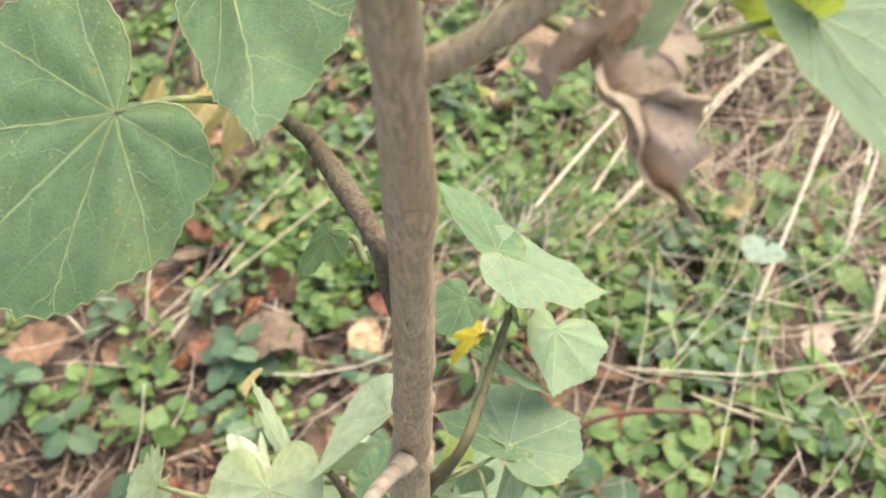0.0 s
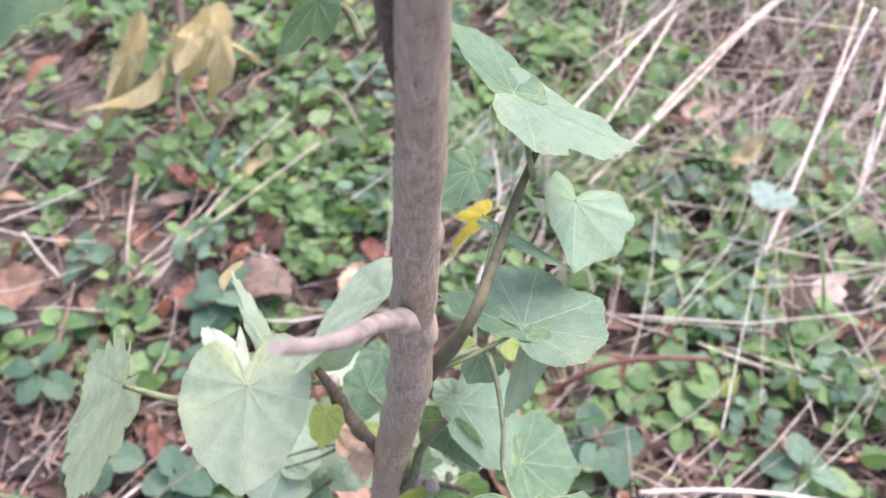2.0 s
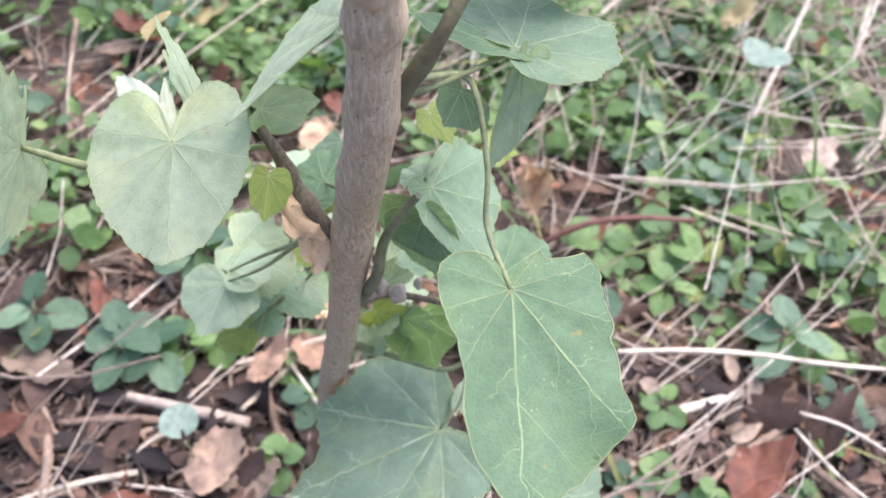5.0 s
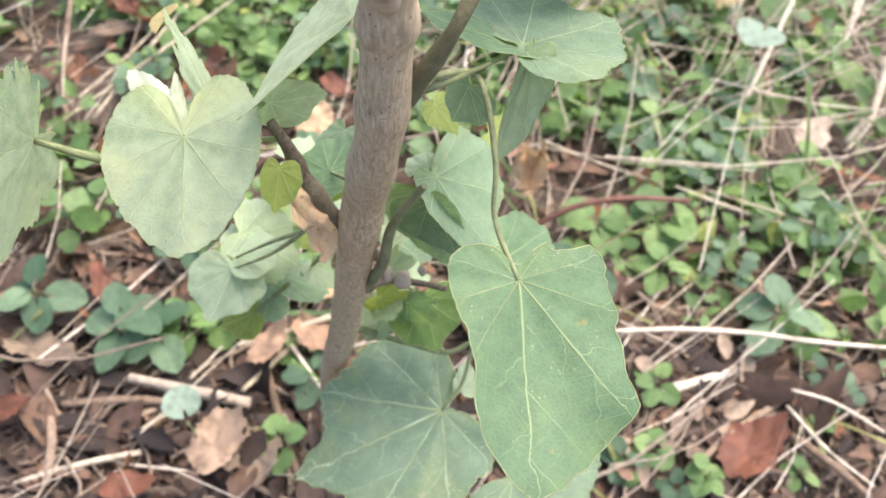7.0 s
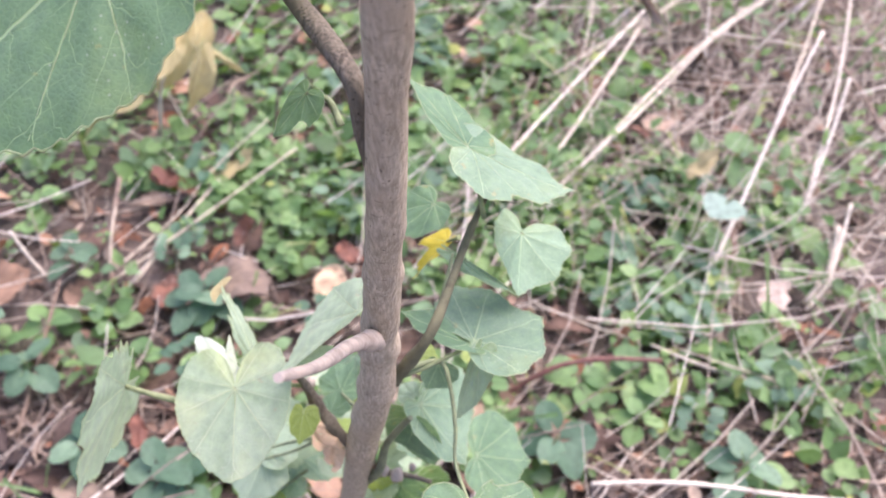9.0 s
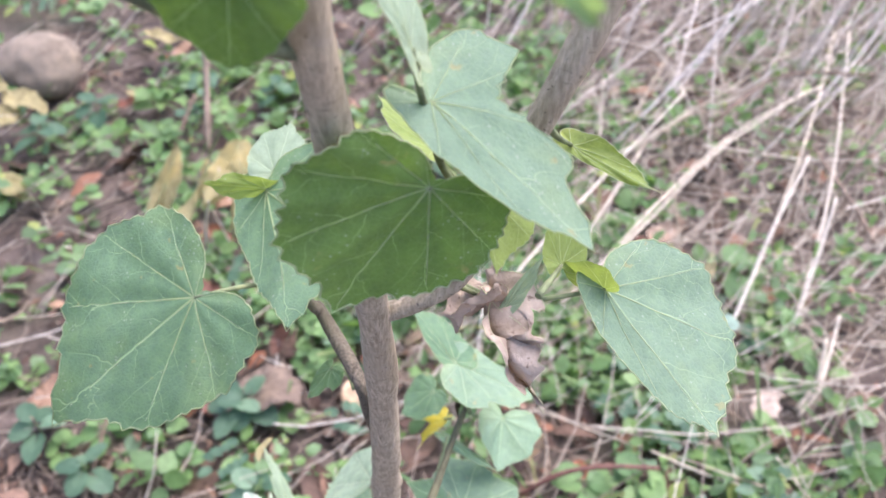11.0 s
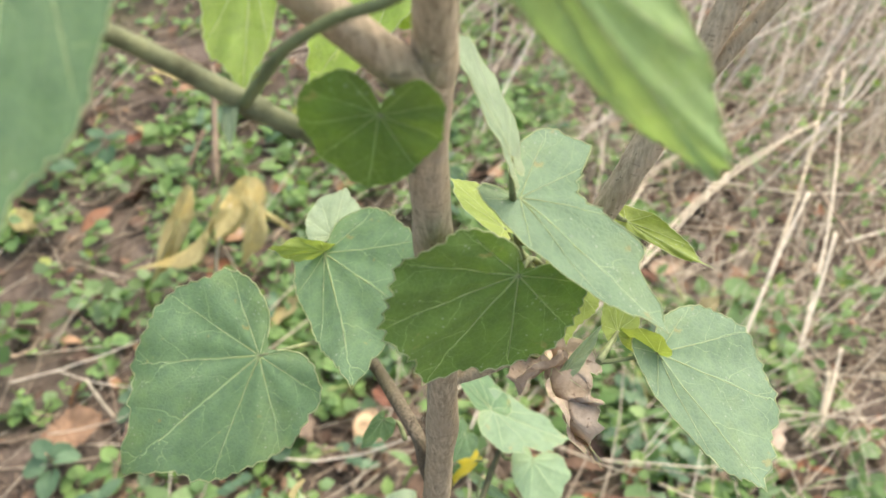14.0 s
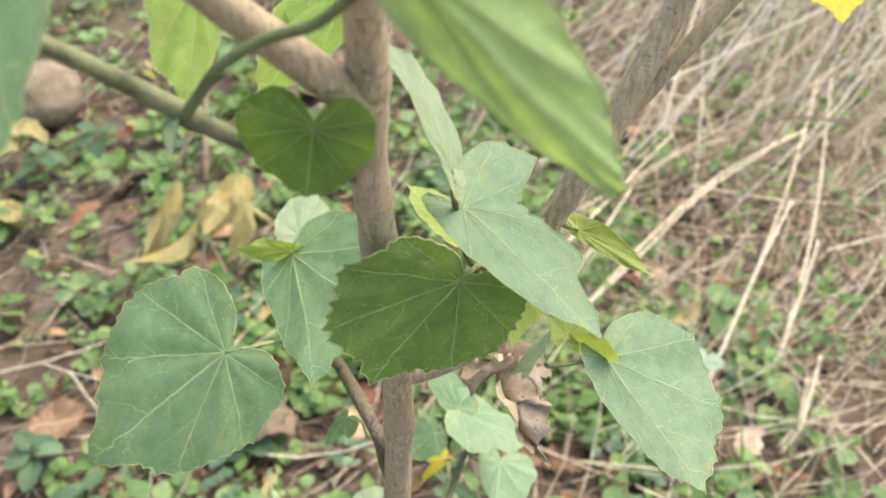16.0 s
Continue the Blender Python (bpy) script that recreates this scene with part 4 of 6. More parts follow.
mallow_leaf(shrub, (0.0943, 0.3084, 0.2709), (0.1018, 0.3198, 0.2647), (0.1006, 0.2995, 0.2763), MAT_DOWNY, left=0.8, seed=93, thick=0.7, wave=0.1, tooth=0.07, teeth=15)
mallow_leaf(shrub, (0.1030, 0.3346, 0.3257), (0.0955, 0.3225, 0.3174), (0.0963, 0.3417, 0.3199), MAT_DUSTY, left=0.9, seed=94, thick=0.7, wave=0.1, tooth=0.07, teeth=15)
mallow_leaf(shrub, (0.1044, 0.3225, 0.3156), (0.0975, 0.3142, 0.3107), (0.0985, 0.3311, 0.3106), MAT_FADED, left=0.7, seed=95, thick=0.7, wave=0.1, tooth=0.07, teeth=15)
mallow_leaf(shrub, (0.1209, 0.3110, 0.2569), (0.1176, 0.3019, 0.2521), (0.1133, 0.3152, 0.2485), MAT_DOWNY, left=0.9, seed=96, thick=0.7, wave=0.1, tooth=0.07, teeth=15)
mallow_leaf(shrub, (0.1300, 0.3098, 0.2908), (0.1329, 0.3210, 0.2860), (0.1354, 0.3078, 0.2891), MAT_DUSTY, left=0.8, seed=97, thick=0.7, wave=0.1, tooth=0.07, teeth=15)
mallow_leaf(shrub, (0.1548, 0.3672, 0.2964), (0.1653, 0.3644, 0.2943), (0.1589, 0.3792, 0.2940), MAT_FADED, left=0.8, seed=98, thick=0.7, wave=0.1, tooth=0.07, teeth=15)
mallow_leaf(shrub, (0.1346, 0.3106, 0.3672), (0.1421, 0.3045, 0.3613), (0.1400, 0.3186, 0.3606), MAT_FADED, left=0.8, seed=99, thick=0.7, wave=0.1, tooth=0.07, teeth=15)


def node_bud(at, size, lean):
    """A small wrinkled bud scale on a twig."""
    bm = bmesh.new()
    bmesh.ops.create_icosphere(bm, subdivisions=2, radius=1)
    for v in bm.verts:
        k = size * (1 + 0.35 * noise.noise(v.co * 1.7 + Vector(at) * 400))
        v.co = Vector(at) + Vector((v.co.x * k, v.co.y * k + lean * v.co.z * k, v.co.z * k * 1.25))
    for f in bm.faces:
        f.smooth = True
    part("bud_scale", bm, MAT_STUB, shrub)


for i, spot in enumerate(((0.1182, 0.2928, 0.2990), (0.1223, 0.2944, 0.2995), (0.1279, 0.2934, 0.2984), (0.1344, 0.2970, 0.3001), (0.0949, 0.3082, 0.3132), (0.0906, 0.3122, 0.3171), (0.1027, 0.3000, 0.3059), (0.0868, 0.3199, 0.3240))):
    node_bud(spot, 0.0016 + 0.0007 * (i % 3), 0.3 * (i % 2))


# ---- ground ----
def ground_height(x, y):
    near = max(0.0, 1 - math.hypot(x - 0.2, y - 0.9) / 12)
    return (0.012 * noise.noise((x * 5, y * 5, 0)) + 0.006 * noise.noise((x * 19, y * 19, 3))) * near - 0.008


def build_ground():
    n, me = 230, bpy.data.meshes.new("ground")
    s = np.linspace(-1, 1, n)
    s = np.sinh(s * 8.6) / np.sinh(8.6) * 600
    xs, ys = s + 0.25, s + 0.9
    verts = [(x, y, ground_height(x, y)) for y in ys for x in xs]
    faces = [(j * n + i, j * n + i + 1, (j + 1) * n + i + 1, (j + 1) * n + i) for j in range(n - 1) for i in range(n - 1)]
    me.from_pydata(verts, [], faces)
    me.polygons.foreach_set("use_smooth", [True] * len(faces))
    me.materials.append(MAT_SOIL)
    tagged(new("ground", me), "dark dry soil covered with litter and seedlings", "ground", kind="structure")


build_ground()


def oval(cols=5, width=0.62, fold=0.16, droop=0.25, notch=0.0):
    """A small blade with a folded midrib, its foot at the origin, one long along +y."""
    v, f = [], []
    for i in range(cols + 1):
        s = i / cols
        w = 0.5 * width * math.sin(math.pi * min(1, 0.06 + 0.94 * s) ** 0.85) if i < cols else 0.03
        z = -droop * s * s
        y = s - (notch if i == cols else 0)
        v += [(-w, s, z + fold * w * 2), (0, y, z), (w, s, z + fold * w * 2)]
    for i in range(cols):
        a = 3 * i
        f += [(a, a + 1, a + 4, a + 3), (a + 1, a + 2, a + 5, a + 4)]
    return np.array(v), f


def swarm(name, shapes, rows, material, label, category, kind="stuff"):
    """Many small pieces in one mesh. rows: (shape, place, turn matrix, scale)."""
    verts, loops, sizes, base = [], [], [], 0
    for k, at, turn, scale in rows:
        v, f = shapes[k]
        verts.append((v * scale) @ turn.T + at)
        for q in f:
            loops.extend(i + base for i in q)
            sizes.append(len(q))
        base += len(v)
    verts = np.concatenate(verts)
    me = bpy.data.meshes.new(name)
    me.vertices.add(len(verts))
    me.vertices.foreach_set("co", verts.ravel())
    me.loops.add(len(loops))
    me.loops.foreach_set("vertex_index", loops)
    me.polygons.add(len(sizes))
    me.polygons.foreach_set("loop_start", np.concatenate(([0], np.cumsum(sizes)[:-1])).astype(int))
    me.polygons.foreach_set("use_smooth", [True] * len(sizes))
    me.update(calc_edges=True)
    me.materials.append(material)
    return tagged(new(name, me), label, category, kind=kind)


def turn_of(yaw, pitch, roll):
    return np.array(Euler((pitch, roll, yaw), "XYZ").to_matrix())


rng = np.random.default_rng(7)


def greenness(x, y):
    """How thickly seedlings stand at a place, 0 to 1."""
    g = 0.57 + 1.05 * noise.noise((x * 3.1, y * 3.1, 4.0)) + 0.5 * noise.noise((x * 9, y * 9, 8.0))
    if y < 0.47:
        g -= 1.6 * (0.47 - y) / 0.12
    g -= 0.55 * max(0, min(1, (x - 0.24) * 2.2 + (y - 0.85) * 1.3))
    g -= 0.9 * max(0, 1 - math.hypot(x - 0.62, y - 0.70) / 0.14)
    g += 0.35 * max(0, min(1, y - 1.3)) * (1 if x > 0.2 else 0)
    g -= 0.15 * max(0, min(1, (0.1 - x) * 2)) * max(0, min(1, (y - 0.85) * 2))
    g -= 0.8 * max(0, 1 - math.hypot(x - 0.204, y - 0.586) / 0.07)
    g -= 0.5 * max(0, 1 - math.hypot(x - 0.261, y - 0.570) / 0.08)
    for px, py, reach in OPEN_SPOTS:
        g -= 1.3 * max(0, 1 - math.hypot(x - px, y - py) / reach)
    return max(0.0, min(1, g))


OPEN_SPOTS = ((0.05, 0.42, 0.06), (-0.060, 0.605, 0.06), (-0.27, 0.575, 0.065), (0.028, 0.600, 0.055), (-0.117, 0.590, 0.045), (-0.066, 0.668, 0.045), (-0.155, 0.715, 0.04), (0.425, 0.64, 0.045), (0.345, 0.895, 0.045), (0.30, 0.50, 0.05), (-0.40, 1.08, 0.05))


def foot_spread(count):
    """Places in the bare patch at the shrub's foot."""
    for _ in range(count):
        x, y = rng.uniform(-0.5, 0.75), 0.52 - 0.5 * rng.random() ** 1.5
        yield x, y, 0.0


def field_spread(count):
    """Places further back, evenly over the ground."""
    for _ in range(count):
        x, y = rng.uniform(-1.9, 2.2), rng.uniform(0.7, 3.6)
        yield x, y, math.hypot(x - 0.15, y - 0.75)


def near_spread(count, reach=3.2):
    """Places thick round the shrub and thinner further off."""
    for _ in range(count):
        r = reach * rng.random() ** 1.35
        a = rng.random() * 2 * math.pi
        x, y = 0.15 + 1.05 * r * math.cos(a), 0.75 + r * math.sin(a)
        yield x, y, r


def build_cover():
    shapes = [oval(4, w, f, d) for w, f, d in ((0.72, 0.12, 0.12), (0.85, 0.06, 0.05), (0.6, 0.2, 0.2), (0.95, 0.05, 0.0))]
    rows = []
    for x, y, r in (*near_spread(9600), *field_spread(6500)):
        if rng.random() > greenness(x, y):
            continue
        high = rng.uniform(0.006, 0.05) * (1 + 0.2 * r)
        count = rng.integers(3, 8)
        size = (0.0065 + 0.018 * rng.random() ** 1.5) * (1 + 0.25 * r)
        kind = rng.integers(0, 4)
        spin = rng.random() * 6.28
        z = ground_height(x, y)
        for i in range(count):
            yaw = spin + i * 2.4 + rng.normal(0, 0.3)
            turn = turn_of(yaw, rng.normal(0.2, 0.4), rng.normal(0, 0.4))
            up = high * (0.55 + 0.45 * i / count)
            foot = np.array((x - math.sin(yaw) * size * 0.25, y + math.cos(yaw) * size * 0.25, z + up))
            rows.append((kind, foot, turn, size * rng.uniform(0.7, 1.15)))
    # fine sprigs among the straw further back
    for x, y, r in field_spread(9000):
        if x < 0.15 or rng.random() > 0.35 + 0.65 * max(0, noise.noise((x * 4, y * 4, 9.0)) + 0.3):
            continue
        z = ground_height(x, y)
        for i in range(rng.integers(3, 7)):
            turn = turn_of(rng.random() * 6.28, rng.normal(0.4, 0.4), rng.normal(0, 0.4))
            rows.append((2, np.array((x + rng.normal(0, 0.012), y + rng.normal(0, 0.012), z + rng.uniform(0.006, 0.07))), turn, rng.uniform(0.008, 0.02)))
    swarm("ground_cover", shapes, rows, MAT_COVER, "low carpet of small round-leaved green seedlings", "seedlings")


def build_litter():
    shapes = [oval(5, w, f, d) for w, f, d in ((0.5, 0.3, 0.3), (0.65, -0.3, -0.25), (0.4, 0.5, 0.1), (0.8, 0.15, 0.5))]
    rows = []
    for x, y, r in (*near_spread(5600), *foot_spread(1300)):
        z = ground_height(x, y)
        turn = turn_of(rng.random() * 6.28, rng.normal(0, 0.3), rng.normal(0, 0.35))
        rows.append((rng.integers(0, 4), np.array((x, y, z + rng.uniform(0.002, 0.012))), turn, rng.choice((0.012, 0.02, 0.03, 0.05), p=(0.4, 0.32, 0.2, 0.08)) * rng.uniform(0.7, 1.3)))
    swarm("leaf_litter", shapes, rows, MAT_LITTER, "scraps of dry brown leaves on the soil", "leaf litter")


def rod(bend=0.05, thick=0.011):
    v, f = [], []
    for i in range(4):
        s = i / 3
        c = bend * math.sin(math.pi * s)
        w = 0.5 * (1 - 0.45 * s)
        for a in (0.5, 2.6, 4.7):
            v.append((c + thick * w * math.cos(a), s - 0.5, thick * w * math.sin(a)))
    for i in range(3):
        for j in range(3):
            f.append((3 * i + j, 3 * i + (j + 1) % 3, 3 * i + 3 + (j + 1) % 3, 3 * i + 3 + j))
    return np.array(v), f


def build_straw():
    shapes = [rod(b, w) for b, w in ((0.0, 0.010), (0.04, 0.015), (-0.06, 0.012), (0.09, 0.019), (0.0, 0.004), (0.05, 0.006), (-0.05, 0.005), (0.08, 0.007))]
    rows = []
    for x, y, r in near_spread(17000):
        keep = 0.17 + 0.72 * max(0, min(1, (x - 0.25) * 1.6 + (y - 0.8) * 1.0)) + (0.12 if y < 0.47 else 0)
        if rng.random() > keep:
            continue
        long = rng.uniform(0.03, 0.16) * (1 + 0.3 * r)
        lift = rng.random() ** 2
        turn = turn_of(rng.normal(-0.7, 0.7), rng.normal(0.1, 0.12) + 0.25 * lift, 0)
        rows.append((rng.integers(0, 4), np.array((x, y, ground_height(x, y) + 0.008 + 0.05 * lift)), turn, long))
    for x, y, r in field_spread(3500):
        if rng.random() > 0.08 + 0.9 * max(0, min(1, (x - 0.25) * 1.2 + (y - 1.2) * 0.5)):
            continue
        turn = turn_of(rng.normal(-0.7, 0.8), rng.normal(0.08, 0.12), 0)
        rows.append((rng.integers(4, 8), np.array((x, y, ground_height(x, y) + 0.012 + 0.05 * rng.random())), turn, rng.uniform(0.12, 0.42)))
    # pale fibres among the seedlings towards the open side
    for _ in range(900):
        x, y = rng.uniform(0.16, 0.95), rng.uniform(0.62, 1.5)
        if rng.random() > 0.35 + 0.9 * (x - 0.16) + 0.35 * (y - 0.7):
            continue
        turn = turn_of(rng.normal(-0.8, 0.9), rng.normal(0.05, 0.15), 0)
        rows.append((rng.integers(4, 8), np.array((x, y, ground_height(x, y) + rng.uniform(0.015, 0.055))), turn, rng.uniform(0.08, 0.3)))
    swarm("dry_straw", shapes, rows, MAT_STRAWS, "tangle of thin dry straw and twigs on soil", "straw")


def build_brush():
    """Dead standing stalks further back."""
    shapes = [rod(b, w) for b, w in ((0.0, 0.004), (0.03, 0.006), (-0.04, 0.005), (0.07, 0.007))]
    rows = []
    for _ in range(6500):
        x, y = rng.normal(1.3, 0.9), 1.2 + abs(rng.normal(0, 1.5))
        if rng.random() > min(1, 0.3 + 0.5 * (x - 0.2) + 0.3 * (y - 1.6)):
            continue
        long = rng.uniform(0.25, 0.75)
        turn = turn_of(rng.normal(-0.7, 0.5), rng.uniform(0.35, 1.15), 0)
        rows.append((rng.integers(0, 4), np.array((x, y, long * 0.28)), turn, long))
    swarm("dead_stalks", shapes, rows, MAT_BLEACHED, "leaning thicket of bleached dead weed stalks", "dry stalks")


def build_grass():
    shapes = [oval(5, 0.045, 0.2, d) for d in (0.15, 0.4, 0.7)]
    rows = []
    for x, y, r in near_spread(420):
        for i in range(rng.integers(2, 6)):
            turn = turn_of(rng.random() * 6.28, rng.uniform(0.6, 1.4), 0)
            rows.append((rng.integers(0, 3), np.array((x + rng.normal(0, 0.006), y + rng.normal(0, 0.006), ground_height(x, y))), turn, rng.uniform(0.03, 0.10)))
    swarm("grass_blades", shapes, rows, MAT_GRASS, "scattered thin green grass blades", "grass")


def build_debris():
    """Short grey-brown splinters and fibres that hide the soil."""
    shapes = [rod(b, w) for b, w in ((0.0, 0.05), (0.12, 0.08), (-0.2, 0.06), (0.3, 0.11))]
    rows = []
    for x, y, r in (*near_spread(15000, 2.4), *foot_spread(7000)):
        turn = turn_of(rng.random() * 6.28, rng.normal(0, 0.2), 0)
        rows.append((rng.integers(0, 4), np.array((x, y, ground_height(x, y) + rng.uniform(0.001, 0.012))), turn, rng.uniform(0.012, 0.05) * (1 + 0.3 * r)))
    swarm("twig_debris", shapes, rows, MAT_DEBRIS, "short broken grey-brown twigs and fibres", "twig litter")


def build_mould():
    """Damp leaf remains at the shrub's foot, coloured darker to stand for shade between the litter."""
    shapes = [oval(5, w, f, d) for w, f, d in ((0.6, 0.25, 0.25), (0.75, -0.2, -0.2), (0.45, 0.4, 0.1))]
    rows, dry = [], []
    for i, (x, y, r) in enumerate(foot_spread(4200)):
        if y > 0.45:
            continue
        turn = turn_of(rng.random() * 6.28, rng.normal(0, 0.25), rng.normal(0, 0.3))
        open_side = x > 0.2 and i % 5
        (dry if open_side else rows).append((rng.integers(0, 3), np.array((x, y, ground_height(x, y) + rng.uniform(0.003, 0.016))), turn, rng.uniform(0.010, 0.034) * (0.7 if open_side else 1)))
    swarm("dry_scraps", shapes, dry, MAT_DEBRIS, "dry grey-brown crumbled leaf scraps", "leaf litter")
    swarm("leaf_mould_shade", shapes, rows, MAT_MOULD_SHADE, "damp brown rotting leaf scraps, darkened to stand for shade in the litter", "leaf litter")


build_litter()
build_mould()
build_debris()
build_straw()
build_brush()
build_cover()
build_grass()


# ---- kinds of small things ----
def fallen_leaf(base, tip, material, wide, label, cup=0.2, wave=0.14, tooth=0.12, teeth=9, crumple=0.12):
    """A dry leaf lying on the ground, curled about its midrib."""
    b, t = Vector(base), Vector(tip)
    y = t - b
    side = y.cross(Vector((0, 0, 1))).normalized()
    n = len(label) + b.x * 10
    side = (side + Vector((0, 0, 0.25 * math.sin(n)))).normalized()
    y.normalize()
    x = (side - y * side.dot(y)).normalized()
    m = Matrix((x, y, x.cross(y))).transposed().to_4x4()
    length = (t - b).length
    m.translation = b + y * length * 0.32 + Vector((0, 0, 0.006))
    point = leaf_shape(length * 0.68, wide * 1.6, cup=cup, wave=wave, tooth=tooth, teeth=teeth, fold=0.12, seed=n, crumple=crumple, outline=OVAL_BACK)
    ob = new("fallen_leaf", mesh_of("fallen_leaf", blade(point, 60, 6), material))
    ob.matrix_world = m
    tagged(ob, label, "fallen leaf", "fallen leaves")
    WORLD_OF[ob.name] = m.copy()
    bm = bmesh.new()
    rib(bm, [point(math.pi, 0.98 - 0.98 * i / 4) for i in range(5)] + [point(0, 0.95 * i / 5) for i in range(1, 6)], length * 0.012, length * 0.004)
    part("midrib", bm, material, ob, "", m)


OVAL_BACK = ((0, 1.0), (12, 0.92), (28, 0.75), (50, 0.60), (80, 0.50), (110, 0.47), (140, 0.48), (165, 0.50), (180, 0.50))


def stick(name, points, r0, r1, material, label, category):
    """A dry stem or twig lying or leaning on the ground."""
    pts = [Vector(p) for p in points]
    if len(pts) == 2:
        pts.insert(1, (pts[0] + pts[1]) / 2 + Vector((0.002, 0.003, 0.002)))
    bm = tube(bmesh.new(), pts, [r0, (r0 + r1) / 2, r1], 7, 6, 0.12, knots=((0.37, 0.2), (0.71, 0.22)), seed=len(points) + pts[0].x)
    tagged(new(name, mesh_of(name, bm, material)), label, category, "dry stems" if name == "dry_stem" else "twigs")


def small_blade(length, wide, seed, notch=0.0, outline=None):
    point = leaf_shape(length, wide, cup=-0.10, fold=0.22, wave=0.04, tooth=0.0, seed=seed, droop=-0.06, outline=outline or OVAL_BACK)
    bm = blade(point, 26, 3)
    bmesh.ops.translate(bm, verts=bm.verts, vec=(0, length * 0.5, 0))
    return bm


SEEDLINGS = {
    "round": (5, 0.0105, 1.75, 0.022, "low seedling with small round bright green leaves", MAT_SEED),
    "oval": (5, 0.0125, 1.25, 0.028, "upright seedling with oval fresh green leaves", MAT_SEED),
    "big": (2, 0.0180, 1.45, 0.030, "seedling with two broad rounded seed leaves", MAT_SEED),
    "blue": (5, 0.0175, 1.15, 0.038, "seedling with oval bluish-green paired leaflets", MAT_BLUE),
    "sprig": (7, 0.0095, 1.35, 0.040, "taller seedling with several rounded green leaves", MAT_SEED),
    "pale": (1, 0.0190, 1.55, 0.045, "young plant with one broad pale blue-green leaf", MAT_PALESEED),
    "fern": (9, 0.0085, 1.05, 0.030, "seedling with a rosette of small blue-green leaflets", MAT_BLUE),
}
FIRST = {}


def seedling(kind, x, y, size, spin):
    """A seedling at a place of the ground; the first of its kind is built, the others are copied from it."""
    m = Matrix.Translation((x, y, ground_height(x, y))) @ Matrix.Rotation(spin, 4, "Z") @ Matrix.Diagonal((size, size, size, 1))
    if kind in FIRST:
        copy_thing(FIRST[kind], m)
        return
    count, length, wide, high, label, material = SEEDLINGS[kind]
    ob = thing("seedling", (0, 0, 0), label, "seedling", "seedlings on the ground")
    part("stem", tube(bmesh.new(), [(0, 0, 0), (0.001, 0.001, high * 0.5), (0, 0, high)], [0.0009, 0.0007], 6, 4), MAT_PETIOLE, ob)
    mesh = mesh_of("leaf", small_blade(length, wide, len(kind)), material)
    for i in range(count):
        if kind == "fern":
            row, s = i // 2, 1 if i % 2 else -1
            foot = Vector((0.006 * s, -0.012 + 0.0075 * row, high)) if i < 8 else Vector((0, 0.018, high))
            turn = Matrix.Rotation(-s * 0.95 if i < 8 else 0, 4, "Z") @ Matrix.Rotation(0.1, 4, "X")
        else:
            yaw = i * 2 * math.pi / count * (1 if kind != "round" else 1.2) + 0.3 * math.sin(i * 5)
            up = high * (1 - (0.12 * (i % 3) if kind != "sprig" else 0.10 * i))
            foot = Vector((-math.sin(yaw) * 0.003, math.cos(yaw) * 0.003, up))
            turn = Matrix.Rotation(yaw, 4, "Z") @ Matrix.Rotation(0.28 * math.cos(i * 2.3) - 0.08, 4, "X") @ Matrix.Rotation(0.3 * math.sin(i * 3.7), 4, "Y")
        part("leaf", mesh, material, ob, "", Matrix.Translation(foot) @ turn @ Matrix.Diagonal((*[0.82 + 0.3 * (i * 0.37 % 1)] * 3, 1)))
    ob.matrix_basis = m
    ob.scale = (1, 1, 1)
    FIRST[kind] = ob


def build_stone(at, size):
    bm = bmesh.new()
    bmesh.ops.create_icosphere(bm, subdivisions=4, radius=1)
    for v in bm.verts:
        k = 1 + 0.16 * noise.noise(v.co * 1.4) + 0.06 * noise.noise(v.co * 4)
        v.co = Vector((v.co.x * size[0], v.co.y * size[1], v.co.z * size[2])) * k
    for f in bm.faces:
        f.smooth = True
    ob = tagged(new("stone", mesh_of("stone", bm, MAT_STONE)), "rounded dusty grey-brown stone in the soil", "stone")
    ob.location = at


build_stone((-0.5473, 1.1404, 0.0300), (0.062, 0.055, 0.045))


# ---- fallen leaves ----
fallen_leaf((-0.0900, 0.6200, 0.0160), (-0.0290, 0.5910, 0.0220), MAT_BROWN, 0.80, "flat grey-brown fallen leaf on the soil", cup=0.1)
fallen_leaf((-0.0774, 0.6696, 0.0080), (-0.0540, 0.6747, 0.0300), MAT_RUST, 0.80, "curled bright rust fallen leaf", cup=0.5)
fallen_leaf((-0.2987, 0.5702, 0.0080), (-0.2467, 0.5921, 0.0200), MAT_TAN, 0.70, "broken tan fallen leaf among seedlings", wave=0.12)
fallen_leaf((0.0261, 0.6298, 0.0300), (0.0305, 0.5872, 0.0100), MAT_PEACH, 0.60, "peach-tan scalloped dry fallen leaf", cup=0.2)
fallen_leaf((-0.1290, 0.6124, 0.0080), (-0.1050, 0.5758, 0.0080), MAT_RUST, 0.70, "dull reddish-brown fallen leaf")
fallen_leaf((0.2020, 0.5635, 0.0200), (0.2116, 0.5762, 0.0700), MAT_PEACH, 0.42, "upright peach dry leaf with pointed lobes", cup=0.5, crumple=0.25, tooth=0.2, teeth=6)
fallen_leaf((0.2020, 0.5624, 0.0200), (0.1795, 0.5717, 0.0600), MAT_PEACH, 0.42, "upright peach dry leaf with pointed lobes", cup=0.5, crumple=0.25, tooth=0.2, teeth=6)
fallen_leaf((0.1504, 0.4922, 0.0080), (0.1799, 0.4910, 0.0200), MAT_PEACH, 0.70, "peach dry lobed fallen leaf", tooth=0.2, teeth=6)
